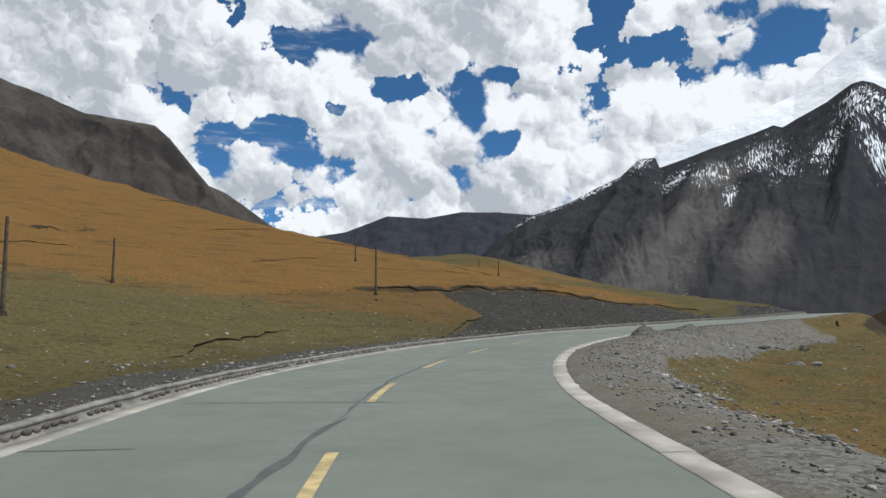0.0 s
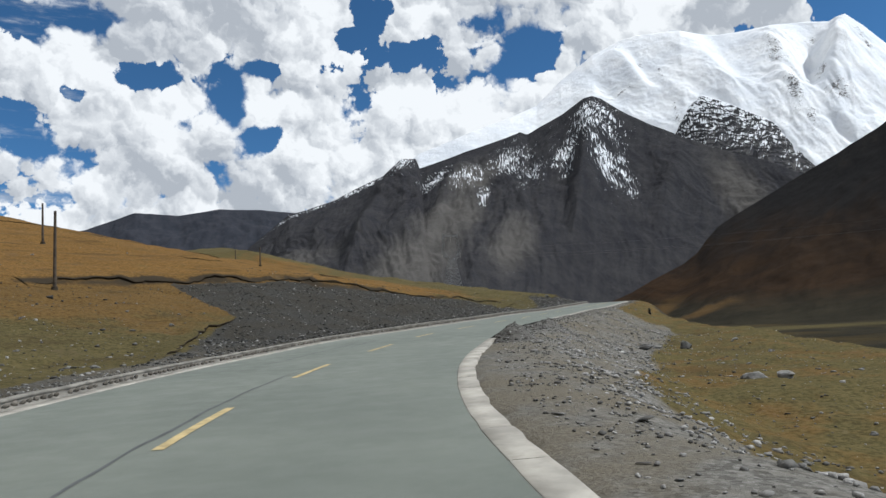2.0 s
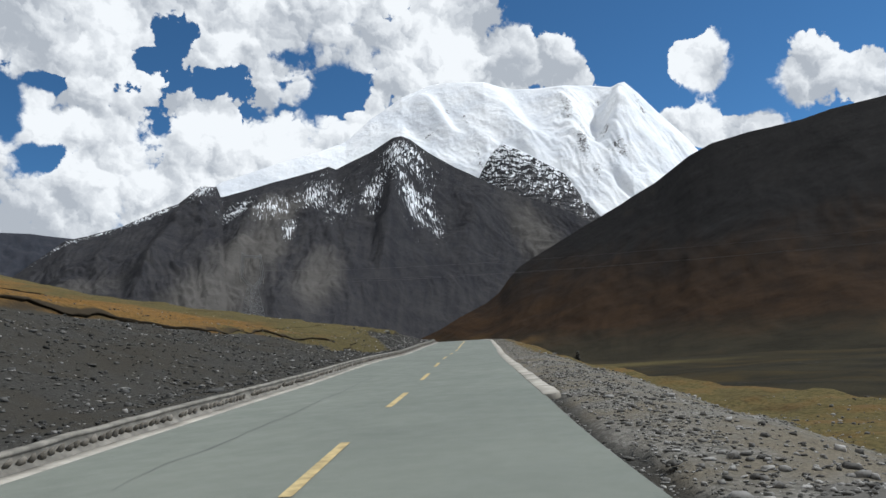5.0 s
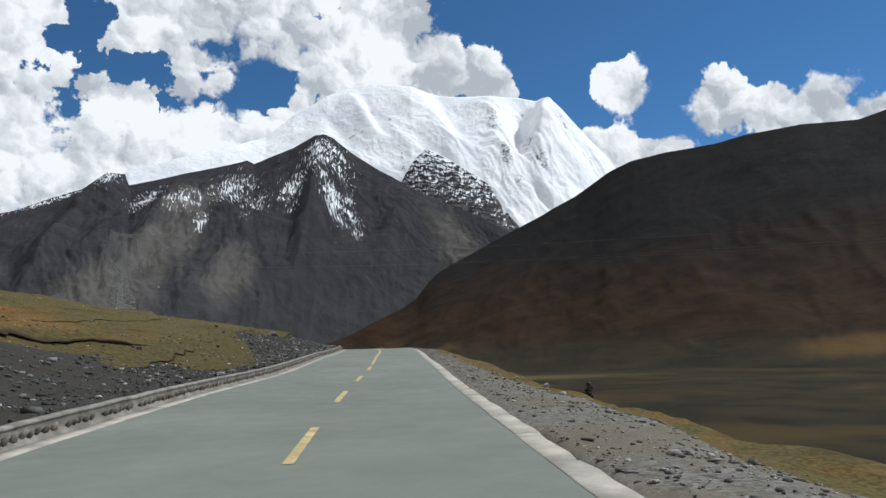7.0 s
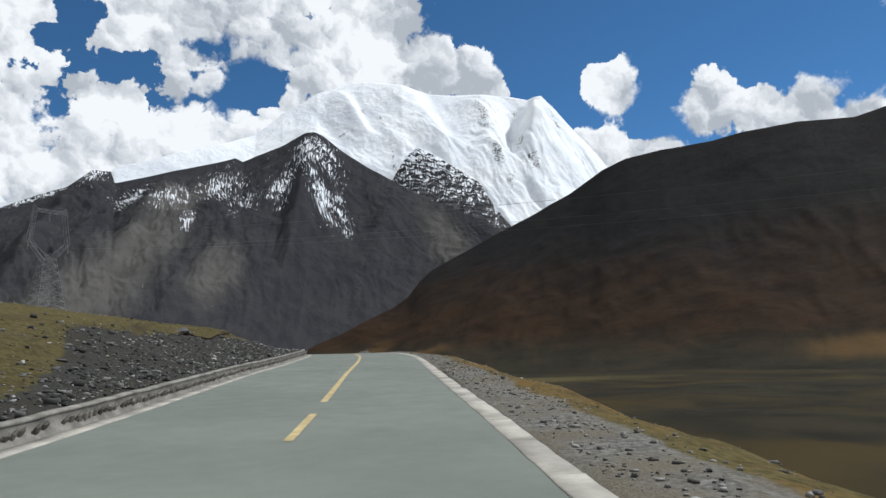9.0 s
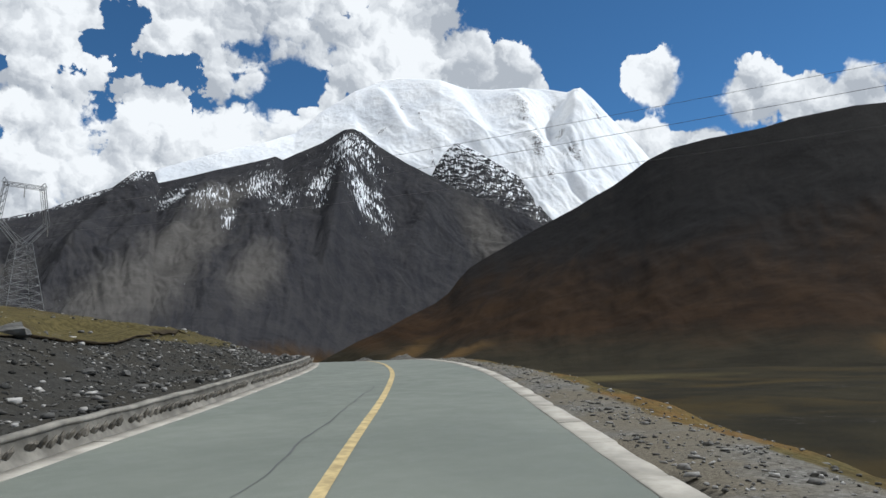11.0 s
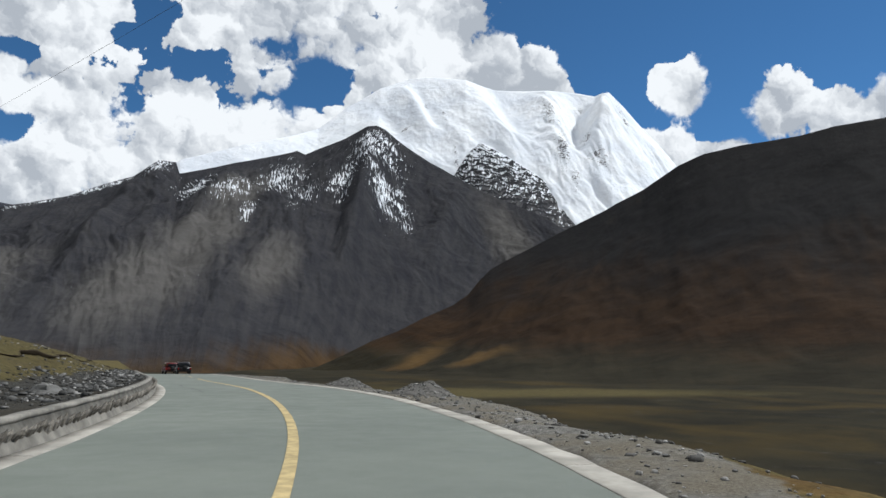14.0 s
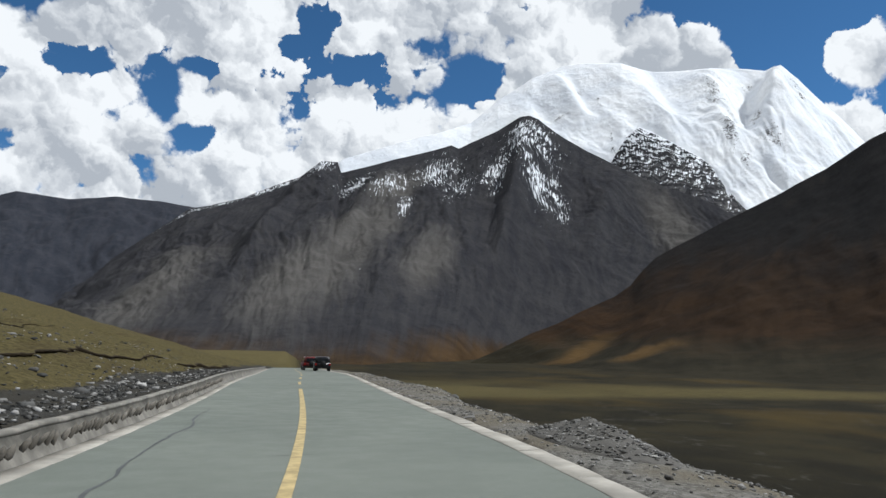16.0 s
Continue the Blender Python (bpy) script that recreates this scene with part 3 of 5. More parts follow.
    return z, gravel, orange, dark


def ground_at(x, y):
    return float(ground_height(np.array([float(x)]), np.array([float(y)]))[0][0])


def build_ground():
    def axis(low, high, step, far):
        core = list(np.arange(low, high, step))
        grow, a, b = step, low, high
        before, after = [], []
        while b < far:
            grow *= 1.075
            a, b = a - grow, b + grow
            before.append(a)
            after.append(b)
        return np.array(before[::-1] + core + after)

    xs, ys = axis(-35, 135, 0.45, 4800), axis(-15, 215, 0.45, 4800)
    x, y = np.meshgrid(xs, ys)
    z, gravel, orange, dark = ground_height(x, y)
    verts = np.stack([x, y, z], -1).reshape(-1, 3)
    i = np.arange(x.size).reshape(x.shape)
    faces = np.stack([i[:-1, :-1], i[:-1, 1:], i[1:, 1:], i[1:, :-1]], -1).reshape(-1, 4)
    ob = mesh_object("ground", verts, faces, GROUND, True, None, "dry high mountain land with rust-coloured turf, gravel banks and a valley floor with cloud shadow painted in", "ground", "", "structure")
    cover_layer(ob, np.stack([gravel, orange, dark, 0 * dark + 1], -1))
    return ob


ground = build_ground()


# ---- the road ----
def ribbon(name, s0, s1, d0, d1, up, mat, step=1.0, thick=0.0, **tags):
    """A strip along the road between the offsets d0 and d1 (numbers or functions of s)."""
    s = np.linspace(s0, s1, max(int((s1 - s0) / step), 1) + 1)
    a = d0(s) if callable(d0) else np.full(len(s), d0)
    b = d1(s) if callable(d1) else np.full(len(s), d1)
    cols = [on_road(s, a, up - thick), on_road(s, a, up), on_road(s, b, up), on_road(s, b, up - thick)] if thick else [on_road(s, a, up), on_road(s, b, up)]
    k = len(cols)
    verts = np.stack(cols, 1).reshape(-1, 3)
    i = np.arange(len(s) * k).reshape(-1, k)
    faces = np.stack([i[:-1, :-1], i[:-1, 1:], i[1:, 1:], i[1:, :-1]], -1).reshape(-1, 4)[:, ::-1]
    return mesh_object(name, verts, faces, mat, False, **tags)


def build_road():
    s = ROAD_S[(ROAD_S > -60) & (ROAD_S < 420)]
    across = np.linspace(0, 1, 13)
    d = -(left_width(s) + 0.05)[:, None] * (1 - across) + (right_width(s) + 0.05)[:, None] * across
    verts = on_road(np.repeat(s[:, None], 13, 1), d)
    i = np.arange(len(s) * 13).reshape(-1, 13)
    faces = np.stack([i[:-1, :-1], i[:-1, 1:], i[1:, 1:], i[1:, :-1]], -1).reshape(-1, 4)
    return mesh_object("road", verts.reshape(-1, 3), faces, ASPHALT, True, None, "worn pale grey asphalt mountain road, two lanes", "road", "", "structure")


road = build_road()


# ---- mountains ----
CENTRE = np.array([45.0, 80.0])


def massif(name, ridge, foot, mat, label, gully=40.0, seed=0.0, columns=420, rows=130, power=1.15, base=VALLEY - 3, back=0.5, sun_shade_bare_rows=(), rugged=1.0, gully_scale=1.0, smooth=True, centre=CENTRE, upper=0.0, spurs=(), stretch=3.0, skew=0.0, drifts=(), gain=0.58):
    """A mountainside seen from the valley: rows of bearing, height angle and distance of its ridge, and rows of bearing and distance of its foot."""
    ridge, foot = np.array(ridge, float), np.array(foot, float)
    az = np.linspace(ridge[0, 0], ridge[-1, 0], columns)
    el, far = np.interp(az, ridge[:, 0], ridge[:, 1]), np.interp(az, ridge[:, 0], ridge[:, 2])
    for _ in range(3):
        far[1:-1] = (far[:-2] + far[1:-1] + far[2:]) / 3
    near = np.interp(az, foot[:, 0], foot[:, 1])
    top = 3.7 + far * np.tan(np.radians(el))
    v = np.r_[np.linspace(0, 1, rows), 1 + np.linspace(0.03, 1, 14) * back]
    A, V = np.meshgrid(az, v)
    near, far, top = near[None, :], far[None, :], top[None, :]
    r = near + V * (far - near)
    profile = np.clip(V, 0, 1)**power
    fallen = np.maximum(V - 1, 0) * (far - near) * 0.5
    z = base + (top - base) * profile - fallen
    arc = np.radians(A) * far.mean()
    run = V * (far - near).mean()
    wx, wy = fbm(arc / 420 + seed, run / 420, 4) * 110, fbm(arc / 380 - seed, run / 380 + 5, 4) * 90
    slant = arc + skew * run
    g = ridged((slant + wx) / (300 * gully_scale) + seed, (run + wy) / (300 * stretch * gully_scale) + seed, 6, 0.52) - 0.75
    h = fbm((slant + wx) / (90 * gully_scale) + seed, (run + wy) / (170 * gully_scale), 6, gain)
    rugged = rugged(A) if callable(rugged) else rugged
    weight = np.clip(V * 3, 0, 1) * np.clip((1 - V) * 2.2, 0.0, 1) * (1 - upper * ease(V, 0.85, 0.3))
    z = z + gully * weight * g + gully * 0.45 * rugged * h * np.clip(V * 3, 0, 1) * np.clip((1.02 - V) * 6, 0.10, 1) * (1 - 0.6 * upper * ease(V, 0.85, 0.3))
    for a0, v0, a1, v1, tall, wide in spurs:
        t = np.clip((V - v0) / (v1 - v0), 0, 1)
        off = (A - (a0 + (a1 - a0) * t)) / wide
        z = z + tall * np.exp(-np.abs(off)**1.7) * np.sin(np.pi * np.clip(t, 0.0, 1.0))**0.7 * (V <= 1)
    # nothing on the flank stands above its own skyline
    brow = 3.7 + r * np.tan(np.radians(el))[None, :] - 0.03 * (far - r)
    z = np.where(V < 1, np.minimum(z, np.maximum(brow, base)), z)
    sun_shade_bare, snow = np.zeros_like(A), np.zeros_like(A)
    for a, v0, wide, tall, lean in drifts:
        u = (A - a - lean * (V - v0)) / wide
        snow = np.maximum(snow, np.exp(-u * u - ((V - v0) / tall)**2))
    # painted sunlit patches on the rock slopes, bare rock on the glacier
    for a, v0, wide, tall, lean in sun_shade_bare_rows:
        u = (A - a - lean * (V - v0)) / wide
        sun_shade_bare = np.maximum(sun_shade_bare, np.exp(-u * u - ((V - v0) / tall)**2))
    x, y = centre[0] + r * np.sin(np.radians(A)), centre[1] + r * np.cos(np.radians(A))
    verts = np.stack([x, y, z], -1).reshape(-1, 3)
    i = np.arange(A.size).reshape(A.shape)
    faces = np.stack([i[:-1, :-1], i[:-1, 1:], i[1:, 1:], i[1:, :-1]], -1).reshape(-1, 4)
    ob = mesh_object(name, verts, faces, mat, smooth, None, label, "mountain", "", "structure")
    streak = np.clip(-0.55 * g, 0, 1)
    grid = ob.data.uv_layers.new(name="slope")
    corner = np.empty(len(ob.data.loops), int)
    ob.data.loops.foreach_get("vertex_index", corner)
    flat = np.stack([((arc + wx * 0.4) / 100).ravel(), (run / 100).ravel()], -1)
    grid.data.foreach_set("uv", flat[corner].astype(np.float32).ravel())
    cover_layer(ob, np.stack([sun_shade_bare, streak, snow, 0 * sun_shade_bare + 1], -1))
    return ob


massif("mountain_front", [(-2, -0.6, 2100), (2, 0.8, 2150), (6, 3.4, 2200), (10, 6.6, 2250), (13.5, 9.4, 2300), (15, 9.8, 2320), (17.3, 10.5, 2350), (19.3, 11.5, 2370), (21.3, 12.3, 2380), (22.4, 13.2, 2390), (22.9, 13.6, 2400), (24.1, 13.6, 2400),
                          (24.4, 12.8, 2400), (26.2, 13.3, 2400), (28.2, 13.9, 2400), (30.2, 14.4, 2400), (32.0, 14.9, 2400), (32.9, 15.15, 2400), (33.5, 14.9, 2400), (34.8, 15.5, 2400), (36.6, 16.3, 2400), (38.3, 17.3, 2400), (39.0, 17.4, 2400),
                          (39.7, 17.1, 2400), (41.0, 16.1, 2380), (43.3, 14.7, 2360), (45.6, 13.5, 2330), (47.7, 12.4, 2300), (49.3, 11.7, 2280), (51.5, 10.9, 2250), (54.0, 9.4, 2200), (60, 6.2, 2100), (66, 3, 2000)],
       [(-2, 900), (15, 680), (28, 680), (34, 850), (39, 1200), (50, 1450), (66, 1600)], MOUNT_FRONT, "dark slate mountain flank, cloud shadow and sunlit patches painted in, with pale scree and snow streaks", 34, 1.0, 720, 200, 1.25, upper=0.6, gully_scale=1.0, stretch=4.0, spurs=[(39.2, 0.98, 36.5, 0.25, 46, 1.1), (28, 0.97, 24.5, 0.4, 30, 1.3), (22.3, 0.98, 17, 0.3, 40, 1.2), (46, 0.97, 43, 0.3, 36, 1.2)],
       # where sun between the clouds is painted on the flank
       sun_shade_bare_rows=[(26.5, 0.52, 3.2, 0.24, 9), (31.6, 0.36, 2.4, 0.14, 5), (22.5, 0.30, 4.4, 0.18, 10), (28.6, 0.74, 2.4, 0.14, 4), (49.8, 0.74, 2.4, 0.28, -6), (12, 0.35, 3.6, 0.28, 8)],
       drifts=[(38.6, 0.86, 3.4, 0.17, 2), (39.6, 0.68, 2.4, 0.16, -3), (41.2, 0.66, 0.9, 0.16, -4), (36.4, 0.76, 2.0, 0.14, 3), (31.5, 0.82, 2.6, 0.14, 4), (28.6, 0.78, 2.2, 0.12, 5), (25.6, 0.84, 1.6, 0.10, 5), (22.9, 0.96, 1.5, 0.09, 0), (33.8, 0.72, 1.8, 0.12, 4), (29.6, 0.64, 0.9, 0.08, 4), (19, 0.98, 3.4, 0.05, 0), (14, 0.98, 3.0, 0.03, 0)])
massif("mountain_snow", [(16, 8.5, 2700), (22, 12.2, 2750), (24.4, 13.9, 2800), (26.5, 14.6, 2850), (28.9, 15.4, 2900), (32.2, 16.3, 3000), (34.4, 17.0, 3100), (36.5, 18.7, 3200), (37.4, 19.2, 3240), (39.2, 20.3, 3300), (41.5, 21.1, 3400), (42.9, 21.25, 3400),
                         (46.1, 21.1, 3400), (47.5, 20.6, 3430), (48.5, 20.3, 3450), (50.3, 20.2, 3480), (52.7, 20.2, 3520), (55.0, 19.9, 3550), (56.4, 19.6, 3560), (57.0, 19.8, 3560), (57.5, 19.85, 3560), (58.6, 18.7, 3560), (59.5, 17.6, 3550), (61.2, 15.7, 3500), (62.5, 14.0, 3460), (70, 8, 3400)],
       [(16, 2500), (40, 2480), (50, 2350), (70, 2500)], MOUNT_SNOW, "snow-covered glacier mountain with a rounded dome and pointed summit", 26, 5.0, 640, 220, 0.80, 200, 0.5, rugged=lambda a: 0.9 + 2.4 * ease(a, 49.5, 52.5), gully_scale=1.5, stretch=1.0, skew=0.9, gain=0.55,
       spurs=[(46.4, 1.0, 50.5, 0.35, 70, 1.8), (48.6, 1.0, 50.6, 0.55, -55, 1.3), (52.0, 1.0, 54.4, 0.25, 55, 1.3), (55.2, 1.0, 54.8, 0.50, -80, 0.9), (57.4, 1.0, 56.2, 0.35, 80, 1.0), (58.6, 1.0, 60.5, 0.30, 35, 1.3), (40.5, 0.97, 43.5, 0.55, 45, 1.0), (42.2, 0.92, 43.8, 0.6, -35, 0.7), (38.6, 0.9, 41.6, 0.5, -25, 0.9)],
       # rock faces and crevasses; the thin row at bearing 41.0 paints a shadow
       sun_shade_bare_rows=[(52.8, 0.72, 0.9, 0.20, -5), (53.8, 0.46, 0.8, 0.14, -3), (54.8, 0.34, 0.5, 0.06, -2), (57.3, 0.97, 0.45, 0.04, 0), (55.2, 0.90, 0.5, 0.05, 0), (41.0, 0.95, 0.8, 0.012, 0), (42.9, 0.80, 0.35, 0.05, -3), (41.3, 0.62, 0.8, 0.02, 0), (45.4, 0.44, 0.3, 0.12, -2), (56.6, 0.45, 1.2, 0.06, 0), (58.6, 0.80, 0.35, 0.10, -5), (55.6, 0.62, 0.5, 0.10, -3), (44.4, 0.70, 0.25, 0.10, -4)])
massif("mountain_rib", [(44.6, 12.6, 2500), (45.6, 14.4, 2560), (46.4, 15.6, 2600), (47.3, 16.3, 2630), (48.4, 15.8, 2650), (49.8, 15.0, 2690), (51.6, 13.9, 2730), (53.4, 12.5, 2770), (56.5, 10.7, 2800), (59, 8, 2800)],
       [(44.6, 2250), (59, 2300)], MOUNT_RIB, "banded dark rock spur dusted with snow", 30, 9.0, 240, 90, 0.9, 250, 0.3)
massif("hill_right", [(35.2, -1.0, 820), (36.8, -0.3, 850), (39.3, 1.0, 920), (41.1, 1.7, 980), (42.8, 2.6, 1060), (45.2, 3.7, 1180), (46.3, 4.5, 1230), (47.1, 5.5, 1270), (48.0, 6.4, 1310), (49.2, 7.1, 1350), (51.0, 8.0, 1400), (53.3, 9.2, 1450), (56.5, 10.7, 1490), (57.4, 11.2, 1500), (59.3, 12.1, 1500),
                      (62.0, 13.8, 1490), (63.8, 14.5, 1480), (66.4, 14.9, 1460), (68.1, 15.0, 1450), (70.2, 15.15, 1430), (72.2, 15.5, 1420), (76.1, 15.7, 1400), (79.7, 15.4, 1400), (82.1, 15.9, 1400), (90, 17, 1400), (112, 16, 1400), (150, 9, 1500)],
       # last rows: golden sunlit streaks painted low on the slope
       [(35.2, 760), (45, 640), (60, 540), (80, 500), (150, 520)], MOUNT_RIGHT, "dark brown grassy mountainside, cloud shade and sunlit streaks painted in, with rust-coloured lower slopes", 12, 13.0, 560, 170, 1.5, upper=0.2, gully_scale=0.8, rugged=0.5, stretch=4.0, sun_shade_bare_rows=[(42.4, 0.50, 2.2, 0.16, 10), (47, 0.28, 2.6, 0.06, 10), (78.5, 0.14, 4, 0.05, 12), (90, 0.3, 4, 0.08, 8)])
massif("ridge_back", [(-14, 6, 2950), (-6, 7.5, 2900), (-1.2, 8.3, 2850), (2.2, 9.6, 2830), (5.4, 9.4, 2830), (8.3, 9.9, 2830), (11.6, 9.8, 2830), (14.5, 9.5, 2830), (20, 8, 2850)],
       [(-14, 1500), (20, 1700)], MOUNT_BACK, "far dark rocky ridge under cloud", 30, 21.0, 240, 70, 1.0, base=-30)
massif("hill_left", [(-60, 14, 620), (-45, 17.2, 620), (-32, 18.6, 620), (-25, 17.4, 600), (-23.2, 16.9, 600), (-21.4, 16.4, 600), (-19.6, 15.8, 600), (-17.7, 15.6, 600), (-15.8, 15.5, 600), (-14.8, 15.4, 600), (-13.7, 14.5, 600), (-12.7, 13.4, 600), (-11.6, 12.1, 600), (-10.8, 11.2, 600), (-9.5, 10.7, 600), (-8.3, 9.9, 600), (-7.2, 9.1, 600), (-3, 6, 600), (2, 3, 600)],
       [(-60, 330), (2, 420)], MOUNT_LEFT, "bare brown rocky hill with dark cliff edges", 16, 27.0, 360, 110, 0.8, 30, 0.5, centre=(0.0, 0.0), rugged=1.4, gully_scale=0.3)

# ---- on the road: paint, cracks, concrete edges ----
def wavy(s0, s1, d0, d1, wide, sway, seed, name, mat, up=0.006, label=""):
    """A thin uneven line that runs along or across the road."""
    n = max(int(np.hypot(s1 - s0, d1 - d0) / 0.3), 4)
    t = np.linspace(0, 1, n + 1)
    s, d = s0 + (s1 - s0) * t, d0 + (d1 - d0) * t
    off = fbm(t * n / 14 + seed, t * 0 + seed, 4) * sway * 0.5
    along = abs(s1 - s0) > abs(d1 - d0)
    s, d = (s, d + off) if along else (s + off, d)
    w = wide * (0.6 + 0.8 * np.clip(0.5 + perlin(t * n / 3 + seed, t * 0 + 2.5), 0, 1)) * np.minimum(1, 6 * np.minimum(t, 1 - t) + 0.15)
    a, b = (on_road(s, d - w / 2, up), on_road(s, d + w / 2, up)) if along else (on_road(s + w / 2, d, up), on_road(s - w / 2, d, up))
    verts = np.stack([a, b], 1).reshape(-1, 3)
    i = np.arange(len(s) * 2).reshape(-1, 2)
    faces = np.stack([i[:-1, 0], i[:-1, 1], i[1:, 1], i[1:, 0]], -1)[:, ::-1]
    return mesh_object(name, verts, faces, mat, False, road, label)


DASH = 27.9
for k in range(-6, 13):
    far_end = DASH + 9.0 * k
    if far_end < 130:
        ribbon("dash", far_end - 3.8, far_end, -0.08, 0.08, 0.009, YELLOW, 0.95, parent=road, label="worn yellow centre dash")
ribbon("centre_line", 129.5, 226.3, -0.085, 0.085, 0.009, YELLOW, parent=road, label="solid yellow centre line")
for k in range(9):
    ribbon("dash", 230.7 + 9 * k, 234.5 + 9 * k, -0.08, 0.08, 0.009, YELLOW, 0.95, parent=road, label="worn yellow centre dash")
for k, (s0, s1, d0, d1, wide, sway) in enumerate([
        (4, 13, -0.9, -0.25, 0.15, 0.6), (12.5, 27, -0.3, -0.22, 0.08, 0.5), (27, 44, -0.35, -0.35, 0.06, 0.3), (15.2, 15.0, -3.9, 0.6, 0.06, 0.25), (10.3, 10.4, -4.3, -2.6, 0.05, 0.2),
        (46, 58, -2.6, -2.2, 0.07, 0.8), (45, 45.6, -4.5, -1.0, 0.05, 0.3), (52, 66, -1.6, -1.9, 0.05, 0.9), (60, 60.4, -4.2, -2.2, 0.05, 0.3), (70, 92, -2.4, -2.2, 0.03, 0.6),
        (140, 156, -0.9, -0.5, 0.03, 0.4), (196, 214, -2.0, -2.6, 0.05, 0.7), (203, 203.2, -0.5, 0.35, 0.03, 0.1), (206, 206.2, -0.4, 0.2, 0.03, 0.1), (168, 168.2, -0.4, 0.3, 0.03, 0.1)]):
    wavy(s0, s1, d0, d1, wide, sway, 3.7 * k + 1, "crack", TAR, 0.005)


def slab_strip(name, s0, s1, inner, wide, length, mat, up, label, sign, skip=None):
    """Concrete edging in separate slabs along one side of the road."""
    holder = tagged(new(name), label, "kerb", "", "structure")
    rng = random.Random(5 + sign)
    a = s0
    while a < s1:
        b = a + length * rng.uniform(0.85, 1.15)
        if not (skip and skip[0] < (a + b) / 2 < skip[1] and rng.random() < 0.93):
            lift, w = up + rng.uniform(-0.004, 0.004), wide * rng.uniform(0.95, 1.04)
            s = np.linspace(a + 0.004, b - 0.004, 5)
            base = (inner(s) + 0.025 * fbm(s / 0.9, s * 0 + 3.3, 3)) * sign
            w = w * (1 + 0.16 * fbm(s / 0.7, s * 0 + 8.1 * sign, 3))
            rows = [on_road(s, base, lift - 0.16), on_road(s, base, lift - 0.012), on_road(s, base + sign * 0.014, lift), on_road(s, base + sign * w, lift + 0.005), on_road(s, base + sign * (w + 0.02), lift - 0.16)]
            v = np.stack(rows, 1).reshape(-1, 3)
            i = np.arange(25).reshape(5, 5)
            f = np.stack([i[:-1, :-1], i[:-1, 1:], i[1:, 1:], i[1:, :-1]], -1).reshape(-1, 4)
            f = f if sign < 0 else f[:, ::-1]
            ends = np.array([[0, 1, 3, 4], [20, 24, 23, 21]])
            mesh_object("slab", v, np.vstack([f, ends]), mat, False, holder)
        a = b
    return holder


slab_strip("kerb_right", -20, 300, right_width, 0.42, 2.4, CONCRETE, 0.016, "pale worn concrete edging slabs along the asphalt", 1, (55, 80))
slab_strip("kerb_left", -20, 300, left_width, 0.34, 2.6, CONCRETE, 0.016, "pale concrete gutter strip along the asphalt", -1)


# ---- low stone wall on the hill side ----
def kerb_wall():
    s = np.arange(-20, 300, 0.5)
    top, w = kerb_height(s), left_width(s) + 0.34
    jag = 0.03 * fbm(s / 1.3, s * 0 + 4, 3)
    rows = [on_road(s, -w, -0.1), on_road(s, -w - 0.02, 0.03), on_road(s, -w - 0.22, top - 0.07 + jag), on_road(s, -w - 0.19, top - 0.06 + jag), on_road(s, -w - 0.20, top + jag), on_road(s, -w - 0.36, top + 0.01 + jag), on_road(s, -w - 0.50, top - 0.3)]
    rows = [np.concatenate([r[:, :2], r[:, 2:]], 1) for r in rows]
    v = np.stack(rows, 1).reshape(-1, 3)
    k = len(rows)
    i = np.arange(len(s) * k).reshape(-1, k)
    f = np.stack([i[:-1, :-1], i[:-1, 1:], i[1:, 1:], i[1:, :-1]], -1).reshape(-1, 4)
    return mesh_object("kerb_wall", v, f, MORTAR, False, None, "low roadside wall of rubble stones set in pale mortar with a concrete cap", "wall", "", "structure")


def rock_mesh(seed, detail=1, flat=0.6, jag=0.35):
    rng = random.Random(seed)
    bm = bmesh.new()
    bmesh.ops.create_icosphere(bm, subdivisions=detail, radius=0.5)
    shift = Vector((rng.uniform(-50, 50), rng.uniform(-50, 50), rng.uniform(-50, 50)))
    for v in bm.verts:
        k = 1 + jag * noise.noise(v.co * 2.2 + shift) + 0.5 * jag * noise.noise(v.co * 5 + shift)
        v.co = Vector((v.co.x * k * rng.uniform(1.0, 1.12), v.co.y * k, v.co.z * k * flat))
    for _ in range(3):
        cut = Vector((rng.uniform(-1, 1), rng.uniform(-1, 1), rng.uniform(-0.4, 1))).normalized()
        limit = rng.uniform(0.26, 0.4)
        for v in bm.verts:
            over = v.co.dot(cut) - limit
            if over > 0:
                v.co -= cut * over * 0.9
    me = bpy.data.meshes.new("rock")
    bm.to_mesh(me)
    bm.free()
    return me


def flake_mesh(seed):
    """A small angular flake of slate."""
    rng = random.Random(seed)
    long, wide, thick = rng.uniform(0.45, 0.7), rng.uniform(0.28, 0.5), rng.uniform(0.10, 0.26)
    pts = []
    for z in (-1, 1):
        for a, b in ((-1, -1), (1, -1), (1, 1), (-1, 1)):
            shrink = 1.0 if z < 0 else rng.uniform(0.55, 1.0)
            pts.append((a * long * shrink * rng.uniform(0.6, 1.15), b * wide * shrink * rng.uniform(0.6, 1.15), z * thick * rng.uniform(0.7, 1.3)))
    quads = [(3, 2, 1, 0), (4, 5, 6, 7), (0, 1, 5, 4), (1, 2, 6, 5), (2, 3, 7, 6), (3, 0, 4, 7)]
    me = bpy.data.meshes.new("flake")
    me.from_pydata(pts, [], [t for q in quads for t in ((q[0], q[1], q[2]), (q[0], q[2], q[3]))])
    return me


def mesh_arrays(me):
    v = np.empty(len(me.vertices) * 3)
    me.vertices.foreach_get("co", v)
    f = np.empty(len(me.polygons) * 3, int)
    me.polygons.foreach_get("vertices", f)
    return v.reshape(-1, 3), f.reshape(-1, 3)


